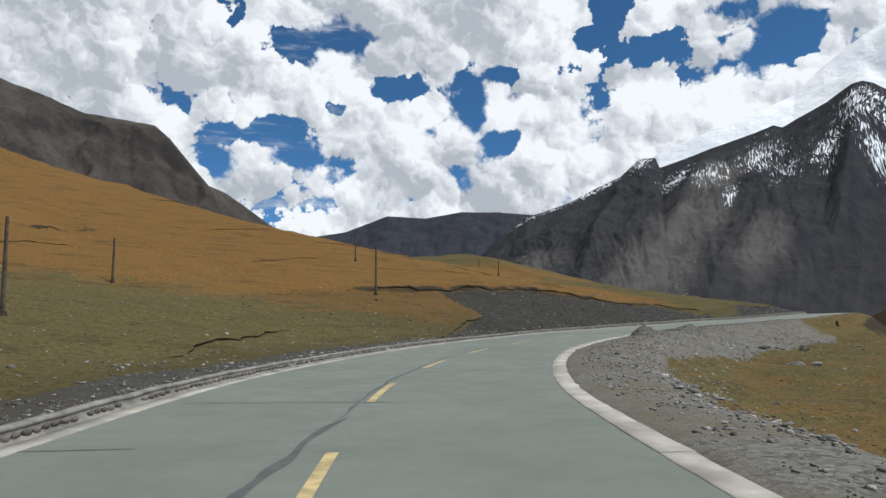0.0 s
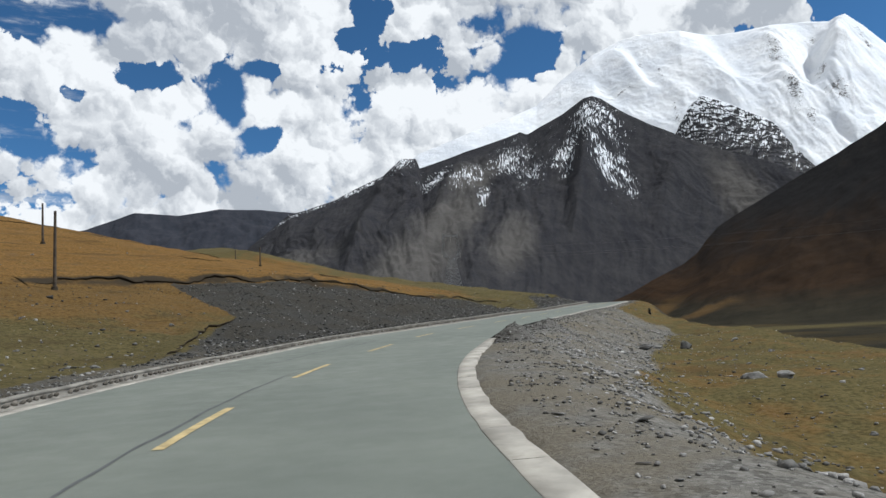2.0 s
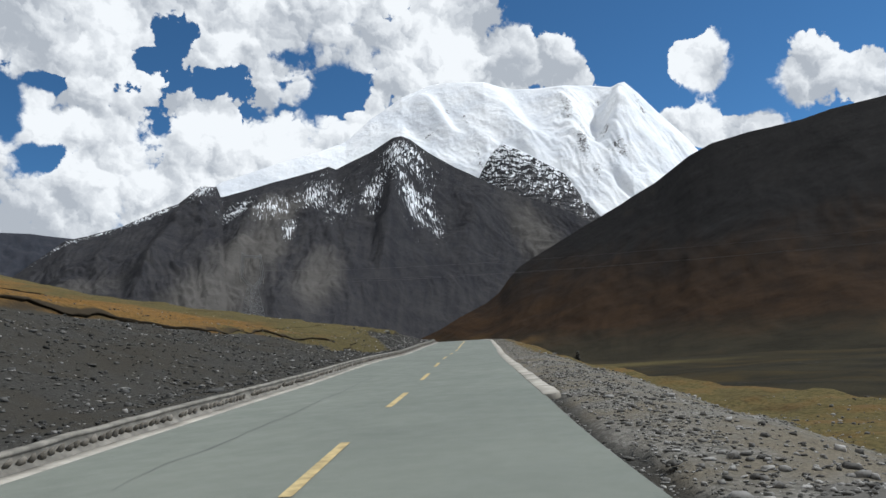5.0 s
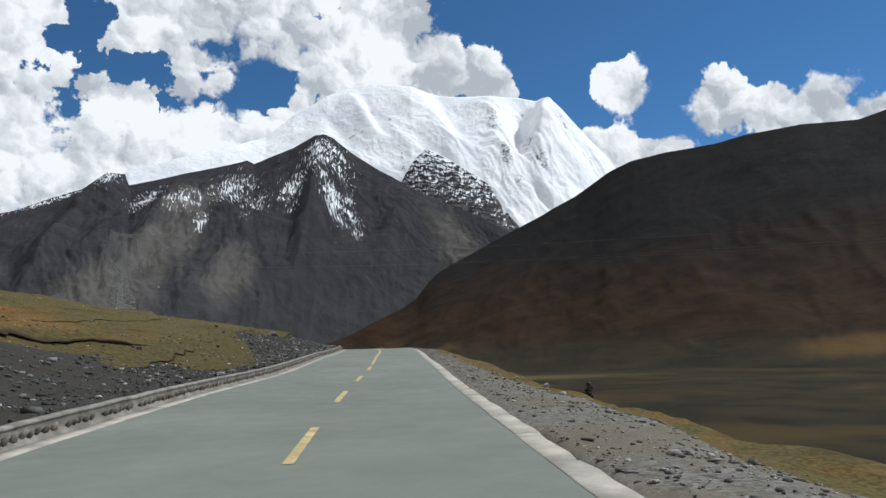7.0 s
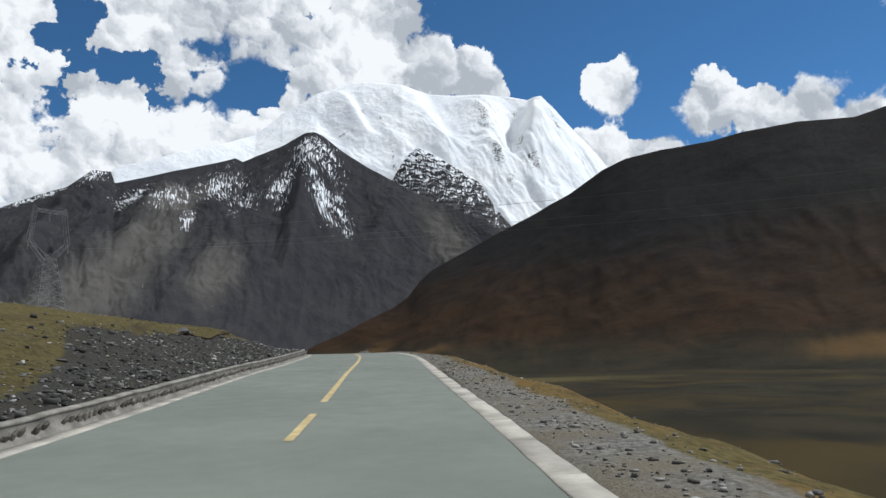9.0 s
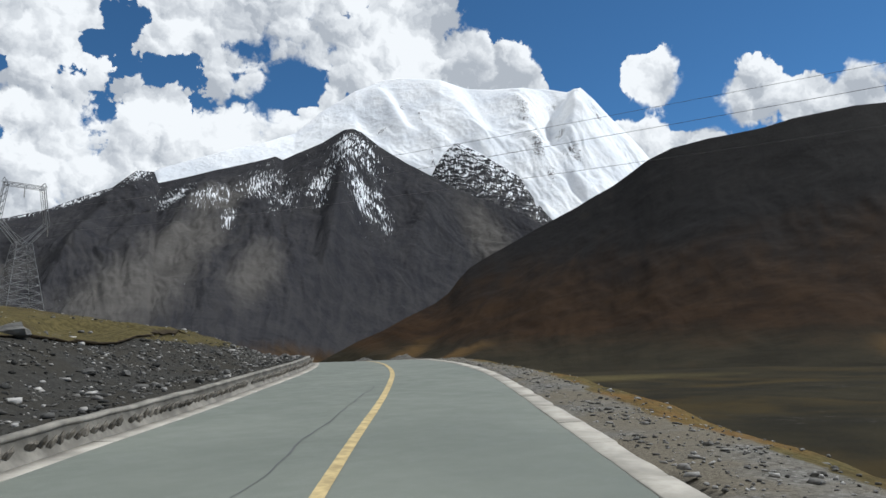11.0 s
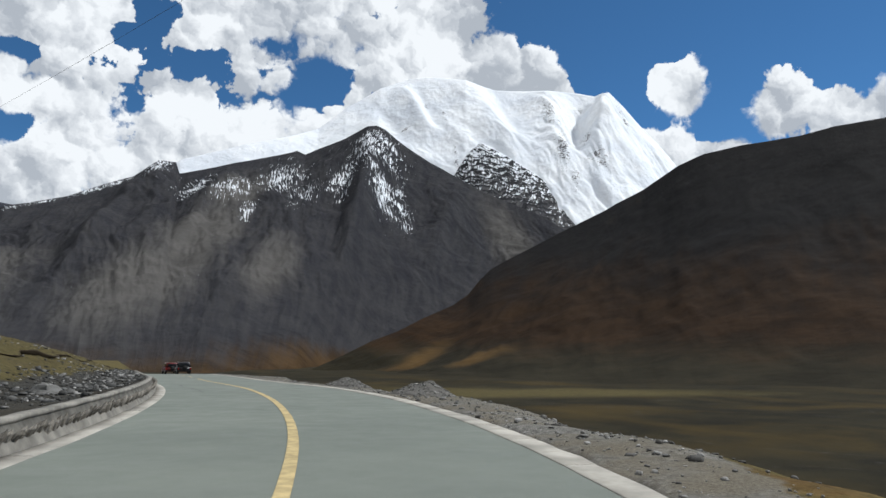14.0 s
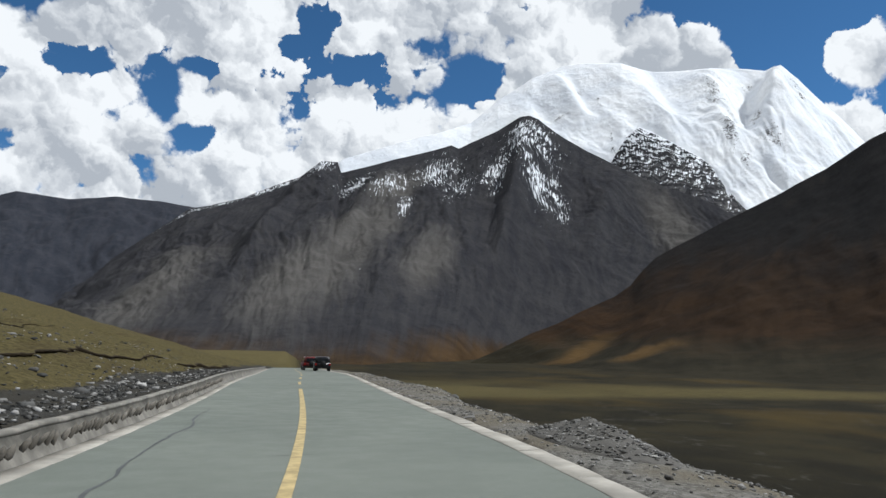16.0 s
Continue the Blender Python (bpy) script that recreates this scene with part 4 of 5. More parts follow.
def scatter(name, meshes, places, sizes, mat, label, category, seed, tilt=0.5, sink=0.15):
    """Very many small pieces of one kind, joined into one mesh."""
    rng = np.random.RandomState(seed)
    shapes = [mesh_arrays(m) for m in meshes]
    all_v, all_f, count = [], [], 0
    which = rng.randint(0, len(shapes), len(places))
    for k, (v, f) in enumerate(shapes):
        p, size = places[which == k], sizes[which == k]
        n = len(p)
        if not n:
            continue
        yaw, tip = rng.rand(n) * 2 * np.pi, (rng.rand(n) - 0.5) * tilt
        stretch = 0.7 + 0.7 * rng.rand(n, 1, 3)
        w = v[None] * stretch * size[:, None, None]
        y, z = w[..., 1] * np.cos(tip)[:, None] - w[..., 2] * np.sin(tip)[:, None], w[..., 1] * np.sin(tip)[:, None] + w[..., 2] * np.cos(tip)[:, None]
        x = w[..., 0] * np.cos(yaw)[:, None] - y * np.sin(yaw)[:, None]
        y = w[..., 0] * np.sin(yaw)[:, None] + y * np.cos(yaw)[:, None]
        w = np.stack([x, y, z + (size * sink)[:, None]], -1) + p[:, None]
        all_v.append(w.reshape(-1, 3))
        all_f.append((f[None] + (np.arange(n) * len(v))[:, None, None]).reshape(-1, 3) + count)
        count += n * len(v)
    return mesh_object(name, np.vstack(all_v), np.vstack(all_f), mat, False, None, label, category, "", "stuff")


def mat_stones(name, dark, light):
    n = material(name)
    one = n.add("ShaderNodeNewGeometry").outputs["Random Per Island"]
    tint = n.mix(n.math("POWER", one, 2.0), dark, light)
    tint = n.mix(n.math("MULTIPLY", n.noise(n.world, 14.0, 4), 0.5), tint, tuple(c * 0.6 for c in dark))
    return n.finish(tint, 0.95, n.bump(n.noise(n.world, 30.0, 3), 0.4, 0.03), spec=0.2)


def mat_each(name, dark, light):
    n = material(name)
    one = n.add("ShaderNodeObjectInfo").outputs["Random"]
    tint = n.mix(one, dark, light)
    tint = n.mix(n.math("MULTIPLY", n.ramp(n.noise(n.place, 3.0, 5), 0.4, 0.7), 0.6), tint, tuple(c * 0.55 for c in dark))
    return n.finish(tint, 0.95, n.bump(n.noise(n.place, 9.0, 4), 0.5, 0.05), spec=0.2)


CHIPS = mat_stones("stone_chips", (0.082, 0.079, 0.072), (0.42, 0.41, 0.385))
DARK_CHIPS = mat_stones("dark_chips", (0.032, 0.032, 0.030), (0.17, 0.166, 0.157))
ROCKS = mat_each("rock_each", (0.085, 0.083, 0.078), (0.24, 0.235, 0.22))
CAIRN_STONE = mat_each("cairn_stone", (0.030, 0.029, 0.027), (0.075, 0.072, 0.066))
WALL_STONES = mat_each("wall_stone", (0.11, 0.099, 0.083), (0.25, 0.228, 0.195))
WALL_JOINED = mat_stones("wall_stone_joined", (0.11, 0.099, 0.083), (0.25, 0.228, 0.195))
BIG = [rock_mesh(200 + k, 2, random.Random(k).uniform(0.45, 0.8), 0.45) for k in range(8)]
for me in BIG:
    me.materials.append(ROCKS)

wall = kerb_wall()


def wall_face(s, up):
    """A place on the sloping face of the low wall."""
    k = up / max(kerb_height(s), 0.1)
    return on_road(np.array([s]), np.array([-(left_width(s) + 0.335 + 0.18 * k)]), up)[0]


def build_wall_stones():
    rng = random.Random(11)
    shapes = []
    for k in range(5):
        me = rock_mesh(300 + k, 1, 0.75, 0.4)
        me.materials.append(WALL_STONES)
        shapes.append(me)
    arrays = [mesh_arrays(m) for m in shapes]
    joined_p, joined_s = [], []
    s, made = -8.0, 0
    while s < 230:
        tall = float(kerb_height(s))
        wide = rng.uniform(0.16, 0.30)
        if rng.random() < 0.9:
            place = wall_face(s + wide / 2, tall * rng.uniform(0.42, 0.52))
            if 108 < s < 185 and made < 300:
                ob = new("stone", rng.choice(shapes))
                ob.parent = wall
                idx = int(np.argmin(np.abs(ROAD_S - s)))
                turn = math.degrees(math.atan2(TANGENT[idx, 1], TANGENT[idx, 0]))
                ob.matrix_basis = pose(*place, rng.uniform(-12, 12) + 30, rng.uniform(-10, 10), turn) @ Matrix.Diagonal((wide * 0.98, 0.10, tall * rng.uniform(0.85, 1.1), 1))
                made += 1
            else:
                idx = int(np.argmin(np.abs(ROAD_S - s)))
                turn = math.degrees(math.atan2(TANGENT[idx, 1], TANGENT[idx, 0]))
                m = np.array(pose(*place, rng.uniform(-12, 12) + 30, rng.uniform(-10, 10), turn) @ Matrix.Diagonal((wide * 0.98, 0.10, tall * rng.uniform(0.85, 1.1), 1)))
                v, f = arrays[rng.randrange(5)]
                joined_s.append(f + sum(len(q) for q in joined_p))
                joined_p.append(v @ m[:3, :3].T + m[:3, 3])
        s += wide + 0.035
    mesh_object("stones", np.vstack(joined_p), np.vstack(joined_s), WALL_JOINED, False, wall, "rubble stones bedded in the low wall", "", "", "stuff")


# ---- gravel and rocks ----
def strewn(count, s_range, offset, left, seed, thin=1.0, always=0.12):
    rng = np.random.RandomState(seed)
    s = rng.uniform(*s_range, count)
    off = offset[0] + (offset[1] - offset[0]) * rng.rand(count)**thin
    d = -(left_width(s) + 0.75 + off) if left else right_width(s) + 0.46 + off
    p = on_road(s, d)
    z, gravel, _, _ = ground_height(p[:, 0], p[:, 1])
    clump = ease(fbm(p[:, 0] / 2.3, p[:, 1] / 2.3, 4), -0.35, 0.25)
    keep = rng.rand(count) < (always + gravel) * (0.25 + 0.75 * clump)
    p[:, 2] = z
    return p[keep]


FLAKES = [flake_mesh(700 + k) for k in range(14)]
PALE_CHIPS = mat_stones("pale_chips", (0.17, 0.165, 0.155), (0.50, 0.485, 0.46))


def strew(name, places, mean, spread, low, high, mat, label, seed):
    size = np.random.RandomState(seed).lognormal(mean - 0.36, spread, len(places)).clip(low, high)
    return scatter(name, FLAKES, places, size, mat, label, "gravel", seed + 1, 0.9)


bits = np.vstack([strewn(26000, (46, 118), (0.1, 20), True, 1), strewn(26000, (112, 245), (0.1, 7), True, 2)])
strew("rubble", bits, -2.5, 0.55, 0.03, 0.30, DARK_CHIPS, "dark loose slate rubble covering the cut bank", 12)
bits = np.vstack([strewn(4500, (-5, 45), (0.0, 5), True, 3, 1.5), strewn(30000, (2, 90), (0.5, 14), False, 4), strewn(4500, (52, 86), (-0.45, 1.4), False, 36), strewn(13000, (85, 150), (0.2, 8), False, 5), strewn(12000, (140, 260), (0.1, 4.5), False, 6)])
strew("gravel", bits, -2.8, 0.5, 0.02, 0.20, CHIPS, "loose slate chips and stones strewn over the shoulders", 10)
bits = np.vstack([strewn(5600, (0, 66), (2.4, 6.8), False, 31, 1.0, 0.4), strewn(1500, (60, 95), (3, 14), False, 32), strewn(2600, (46, 118), (0.3, 17), True, 33), strewn(6000, (112, 240), (0.2, 6.5), True, 34)])
strew("pale_gravel", bits, -2.35, 0.5, 0.03, 0.25, PALE_CHIPS, "pale broken stones at the foot of the gravel slope", 14)
bits = np.vstack([strewn(6500, (-5, 60), (3, 34), True, 7, 1.4, 0.6), strewn(9000, (0, 95), (6, 34), False, 8, 1.0, 0.7), strewn(7000, (108, 240), (2, 22), True, 35, 1.0, 0.7)])
strew("turf_stones", bits, -2.6, 0.55, 0.03, 0.22, CHIPS, "small grey stones scattered over the sparse turf", 16)


def rock(x, y, size, label, seed, group="", pale=False, sink=0.12):
    rng = random.Random(seed)
    ob = new("rock", BIG[seed % len(BIG)])
    ob.matrix_basis = pose(x, y, ground_at(x, y) + size * sink, rng.uniform(-12, 12), rng.uniform(-12, 12), rng.uniform(0, 360)) @ Matrix.Diagonal((size, size * rng.uniform(0.55, 0.9), size * rng.uniform(0.5, 0.85), 1))
    return tagged(ob, label, "rock", group)


def build_rocks():
    rng = random.Random(21)
    kinds = [("grey slate rock lying on the gravel bank", (45, 115), (1, 10), True, 30), ("grey angular rock on the stony verge below the turf", (118, 240), (0.8, 6), True, 26),
             ("grey slate rock on the gravel shoulder", (10, 95), (2.5, 14), False, 22), ("small grey rock near the brink of the valley", (95, 225), (1.0, 4.5), False, 12), ("lone stone on the rust-coloured turf", (-5, 90), (9, 34), True, 16)]
    seed = 0
    for label, s_range, off, left, count in kinds:
        for _ in range(count):
            s, o = rng.uniform(*s_range), rng.uniform(*off)
            d = -(float(left_width(s)) + 0.75 + o) if left else float(right_width(s)) + 0.46 + o
            p = on_road(np.array([s]), np.array([d]))[0]
            seed += 1
            rock(p[0], p[1], min(rng.lognormvariate(-1.55, 0.4), 0.6), label, seed, "rocks beside the road")


build_rocks()
rock(27.8, 42.7, 1.0, "large pale boulder on sparse turf below the road", 3)
rock(28.6, 41.9, 0.7, "dark rock beside a pale boulder", 5)
rock(32.3, 54.0, 0.95, "dark flat boulder on the gravel slope", 6)
rock(33.1, 54.6, 0.7, "dark boulder on the gravel slope", 1)
rock(36.8, 55.4, 1.1, "broad dark boulder at the edge of the turf", 2)
rock(35.4, 56.6, 0.8, "grey boulder at the edge of the turf", 4)
rock(79.0, 127.2, 0.5, "round pale stone on the verge above the low wall", 7)
rock(76.5, 128.4, 0.9, "dark block of rock on the stony bank", 0)
build_wall_stones()


# ---- broken turf edges on the slopes ----
def turf_edge(points, tall, seed, label):
    """A ragged dark edge of turf where the slope has slipped: rows of metres along the road and metres behind the low wall."""
    p = np.array(points, float)
    n = max(int(np.linalg.norm(np.diff(p, axis=0), axis=1).sum() / 0.35), 6)
    t = np.linspace(0, len(p) - 1, n)
    s, off = np.interp(t, range(len(p)), p[:, 0]), np.interp(t, range(len(p)), p[:, 1])
    off = off + fbm(t * n / len(p) / 5 + seed, t * 0, 5, 0.65) * 0.5
    taper = np.minimum(1, 5 * np.minimum(np.arange(n), n - 1 - np.arange(n)) / n + 0.05)
    high = tall * taper * (0.55 + 0.9 * np.clip(0.5 + perlin(t * n / len(p) / 4 + seed, t * 0 + 7), 0, 1))
    ragged = 0.12 * fbm(t * n / len(p) / 1.5 + seed, t * 0 + 3, 3)
    rows = []
    for shift, lift in ((-0.10, -0.15), (0.02, 0.25), (-0.14, 0.8), (-0.08, 1.0), (0.2, 1.0), (0.7, 0.5), (1.5, -0.1)):
        d = -(left_width(s) + 0.75 + off + shift + ragged * (lift > 0.2))
        q = on_road(s, d)
        q[:, 2] = ground_height(q[:, 0], q[:, 1])[0] + high * lift - (0.05 if lift < 0 else 0)
        rows.append(q)
    v = np.stack(rows, 1).reshape(-1, 3)
    i = np.arange(n * len(rows)).reshape(-1, len(rows))
    f = np.stack([i[:-1, :-1], i[:-1, 1:], i[1:, 1:], i[1:, :-1]], -1).reshape(-1, 4)
    ob = mesh_object("turf_edge", v, f, GROUND, True, None, label, "turf", "turf edges on the slope")
    _, gravel, orange, dark = ground_height(v[:, 0], v[:, 1])
    cover_layer(ob, np.stack([0 * gravel, orange, dark, 0 * dark + 1], -1))
    return ob


edge_label = "dark broken turf edge above the gravel bank"
turf_edge([(62, 19.6), (71, 17.8), (80, 15.3)], 0.2, 1, edge_label)
turf_edge([(79, 15.6), (85, 13.8), (96, 10.8), (107, 7.6)], 0.2, 2, edge_label)
turf_edge([(106, 7.9), (112, 6.4), (119, 4.5)], 0.16, 3, edge_label)
turf_edge([(51, 2.9), (56, 5.0), (61, 6.8), (65, 7.6)], 0.16, 4, edge_label)
step_label = "low dark step of slipped turf on the grassy slope"
for k, (row, tall) in enumerate([([(28, 6.5), (36, 8.5), (42, 9.5)], 0.34), ([(16, 9.0), (22, 10.5)], 0.26), ([(112, 3.2), (118, 3.2), (123, 4.0)], 0.22), ([(120, 12.5), (130, 11), (139, 9.5)], 0.12), ([(150, 5.0), (160, 5.2), (171, 5.6)], 0.35),
                                 ([(194, 4.2), (203, 3.8), (213, 4.6)], 0.50), ([(213, 5.0), (224, 4.4), (236, 3.2)], 0.45), ([(233, 2.6), (246, 2.0), (256, 1.6)], 0.6), ([(200, 12), (220, 10), (234, 9)], 0.26), ([(62, 37), (68, 38), (73, 37)], 0.20),
                                 ([(78, 47), (84, 47), (88, 45)], 0.24), ([(92, 33), (97, 31), (101, 30.5)], 0.22), ([(99, 21.5), (104, 20.5), (108, 20)], 0.20), ([(32, 31), (37, 33), (41, 33)], 0.24), ([(46, 49), (50, 50), (54, 49.5)], 0.26),
                                 ([(24, 43), (28, 45), (31, 44)], 0.24), ([(80, 26), (84, 25), (87, 24.5)], 0.18), ([(110, 40), (115, 38), (119, 37)], 0.24), ([(48, 73), (54, 74), (58, 72)], 0.34), ([(74, 86), (82, 84), (88, 81)], 0.34),
                                 ([(55, 60), (58, 61), (61, 60)], 0.22), ([(28, 59), (32, 60), (35, 60)], 0.26), ([(10, 20), (13, 21), (16, 21)], 0.2), ([(106, 28), (111, 27), (115, 26)], 0.2), ([(70, 60), (76, 60), (80, 58)], 0.25)]):
    turf_edge(row, tall * 0.34, 10 + k, step_label)


# ---- heaps of gravel by the road ----
def heap(s, d, long, wide, tall, seed, label):
    p = on_road(np.array([s]), np.array([d]))[0]
    idx = int(np.argmin(np.abs(ROAD_S - s)))
    turn = math.atan2(TANGENT[idx, 1], TANGENT[idx, 0])
    u, w = np.meshgrid(np.linspace(-1, 1, 41), np.linspace(-1, 1, 31))
    r = np.hypot(u, w)
    x = p[0] + u * long * math.cos(turn) - w * wide * math.sin(turn)
    y = p[1] + u * long * math.sin(turn) + w * wide * math.cos(turn)
    z = ground_height(x, y)[0]
    bump = tall * np.clip(1 - r, -0.1, 1)**1.0 * (1 + 0.5 * fbm(x / 0.9 + seed, y / 0.9, 4)) + 0.05 * fbm(x * 3, y * 3, 3)
    verts = np.stack([x, y, z + np.where(r < 1, bump, -0.12)], -1).reshape(-1, 3)
    i = np.arange(u.size).reshape(u.shape)
    faces = np.stack([i[:-1, :-1], i[:-1, 1:], i[1:, 1:], i[1:, :-1]], -1).reshape(-1, 4)
    ob = mesh_object("gravel_heap", verts, faces, HEAP, True, None, label, "heap")
    rng = np.random.RandomState(seed)
    a, b = rng.uniform(-0.9, 0.9, 1400), rng.uniform(-0.9, 0.9, 1400)
    keep = np.hypot(a, b) < 0.95
    qx = p[0] + a * long * math.cos(turn) - b * wide * math.sin(turn)
    qy = p[1] + a * long * math.sin(turn) + b * wide * math.cos(turn)
    qz = ground_height(qx, qy)[0] + tall * np.clip(1 - np.hypot(a, b), 0, 1) * (1 + 0.5 * fbm(qx / 0.9 + seed, qy / 0.9, 4))
    chips = scatter("loose_gravel", FLAKES, np.stack([qx, qy, qz], -1)[keep], rng.lognormal(-3.2, 0.45, 1400)[keep], CHIPS, "", "", seed)
    chips.parent = ob
    return ob


HEAP = mat_stones("heap_gravel", (0.10, 0.094, 0.084), (0.15, 0.142, 0.128))
heap(54, 5.3, 2.2, 0.9, 0.75, 41, "low heap of grey gravel at the road edge")
heap(66, 6.0, 2.6, 1.2, 0.45, 42, "low heap of grey gravel at the road edge")
heap(194.0, 6.0, 2.4, 1.5, 0.5, 43, "pointed heap of grey gravel beside the concrete edging")
heap(205, 5.6, 3.2, 1.0, 0.35, 44, "low ridge of grey gravel beside the concrete edging")


# ---- poles, pylon and wires ----
def tube(bm, a, b, r0, r1=None, sides=8):
    a, b = Vector(a), Vector(b)
    r1 = r0 if r1 is None else r1
    turn = (b - a).to_track_quat("Z", "Y").to_matrix()
    rings = []
    for end, r in ((a, r0), (b, r1)):
        rings.append([bm.verts.new(end + turn @ Vector((r * math.cos(2 * math.pi * k / sides), r * math.sin(2 * math.pi * k / sides), 0))) for k in range(sides)])
    for k in range(sides):
        bm.faces.new((rings[0][k], rings[0][(k + 1) % sides], rings[1][(k + 1) % sides], rings[1][k]))
    bm.faces.new(rings[0][::-1])
    bm.faces.new(rings[1])


def box(bm, low, high, bevel=0.0):
    made = bmesh.ops.create_cube(bm, size=1.0)["verts"]
    for v in made:
        v.co = Vector([low[k] + (v.co[k] + 0.5) * (high[k] - low[k]) for k in range(3)])
    if bevel:
        edges = list({e for v in made for e in v.link_edges})
        bmesh.ops.bevel(bm, geom=edges, offset=bevel, segments=2, affect="EDGES")


def utility_pole(x, y, tall, lean, label, arms=False):
    thing = tagged(new("utility_pole"), label, "pole", "poles on the slope")
    thing.matrix_basis = pose(x, y, ground_at(x, y) - 0.1, lean, lean * 0.5, 25)
    bm = bmesh.new()
    tube(bm, (0, 0, -0.3), (0, 0, tall), 0.11, 0.075, 10)
    part("shaft", bm, WOOD, thing)
    if arms:
        bm = bmesh.new()
        box(bm, (-0.45, -0.05, tall - 0.45), (0.45, 0.05, tall - 0.37), 0.01)
        part("crossarm", bm, WOOD, thing)
        for k in (-0.38, 0.0, 0.38):
            bm = bmesh.new()
            tube(bm, (k, 0, tall - 0.37), (k, 0, tall - 0.22), 0.035, 0.025, 8)
            part("insulator", bm, PALE_STONE, thing, "pale ceramic insulator")
    bm = bmesh.new()
    for k in range(10):
        a = 2 * math.pi * k / 10
        tube(bm, (0.2 * math.cos(a), 0.2 * math.sin(a), -0.2), (0.12 * math.cos(a), 0.12 * math.sin(a), 0.28), 0.09, 0.06, 6)
    part("footing", bm, DARK_TURF, thing, "dark earth footing")
    return thing


for x, y, tall, lean in [(2.6, 71.3, 4.9, 0.4), (0.8, 93.6, 3.7, -0.6), (25.1, 120.0, 2.7, 0.6), (27.6, 152.2, 2.6, -0.4), (-18.2, 58.9, 3.6, 0.8), (-15.4, 35.0, 4.6, -0.5)]:
    utility_pole(x, y, tall, lean, "weathered wooden utility pole standing on the grassy slope")


def lattice_pylon(x, y, top, turn):
    base = ground_at(x, y)
    tall = top - base
    thing = tagged(new("pylon"), "grey steel lattice power pylon behind the slope", "pylon")
    thing.matrix_basis = pose(x, y, base, 0, 0, turn)
    neck, brow = tall - 8.2, tall - 5.6
    corners = [(-1, -1), (1, -1), (1, 1), (-1, 1)]

    def half(z):
        return 2.4 - 1.5 * z / neck

    for cx, cy in corners:
        bm = bmesh.new()
        tube(bm, (cx * half(0), cy * half(0), -0.3), (cx * half(neck), cy * half(neck), neck), 0.06, 0.05, 6)
        part("leg", bm, STEEL, thing)
    levels = 9
    for side in range(4):
        (ax, ay), (bx, by) = corners[side], corners[(side + 1) % 4]
        bm = bmesh.new()
        for k in range(levels):
            z0, z1 = neck * k / levels, neck * (k + 1) / levels
            tube(bm, (ax * half(z0), ay * half(z0), z0), (bx * half(z1), by * half(z1), z1), 0.028, None, 4)
            tube(bm, (bx * half(z0), by * half(z0), z0), (ax * half(z1), ay * half(z1), z1), 0.028, None, 4)
            tube(bm, (ax * half(z1), ay * half(z1), z1), (bx * half(z1), by * half(z1), z1), 0.025, None, 4)
        part("bracing", bm, STEEL, thing)
    for sx in (-1, 1):
        bm = bmesh.new()
        for cy in (-0.5, 0.5):
            tube(bm, (sx * 0.9, cy, neck), (sx * 3.1, cy * 0.7, brow), 0.05, None, 6)
            tube(bm, (sx * 0.2, cy, neck), (sx * 2.6, cy * 0.7, brow + 0.3), 0.04, None, 5)
            tube(bm, (sx * 3.1, cy * 0.7, brow), (sx * 2.4, cy * 0.5, tall - 0.5), 0.05, None, 6)
            tube(bm, (sx * 2.6, cy * 0.7, brow + 0.3), (sx * 1.9, cy * 0.5, tall - 0.8), 0.035, None, 5)
            for k in range(5):
                t0, t1 = k / 5, (k + 1) / 5
                tube(bm, (sx * (3.1 - 0.7 * t0), cy * 0.6, brow + (tall - 0.5 - brow) * t0), (sx * (2.6 - 0.7 * t1), cy * 0.6, brow + 0.3 + (tall - 0.8 - brow - 0.3) * t1), 0.022, None, 4)
        tube(bm, (-sx * 0.9, 0, neck), (sx * 2.9, 0, brow + 0.1), 0.03, None, 5)
        part("head_arm", bm, STEEL, thing)
        bm = bmesh.new()
        for foot in ((sx * 1.9, 0.3), (sx * 2.7, 0.0), (sx * 1.9, -0.3)):
            tube(bm, (*foot, tall - 0.6), (sx * 2.4, 0, tall), 0.035, None, 5)
        part("peak", bm, STEEL, thing)
    bm = bmesh.new()
    for cy in (-0.35, 0.35):
        for z in (tall - 0.95, tall - 0.55):
            tube(bm, (-2.5, cy, z), (2.5, cy, z), 0.04, None, 5)
        for k in range(10):
            xa, xb = -2.5 + 0.5 * k, -2.5 + 0.5 * (k + 1)
            tube(bm, (xa, cy, tall - 0.55 - 0.4 * (k % 2)), (xb, cy, tall - 0.55 - 0.4 * ((k + 1) % 2)), 0.02, None, 4)
    part("crossbeam", bm, STEEL, thing)
    for sx in (-3.0, 0.0, 3.0):
        z = tall - 0.95 if sx == 0 else brow
        bm = bmesh.new()
        tube(bm, (sx, 0, z), (sx, 0, z - 1.4), 0.03, None, 6)
        for k in range(6):
            tube(bm, (sx, 0, z - 0.25 - 0.18 * k), (sx, 0, z - 0.32 - 0.18 * k), 0.09, 0.07, 8)
        part("insulator_string", bm, PALE_STONE, thing, "pale insulator string")
    return thing


lattice_pylon(98.4, 207.6, 28.4, 5)


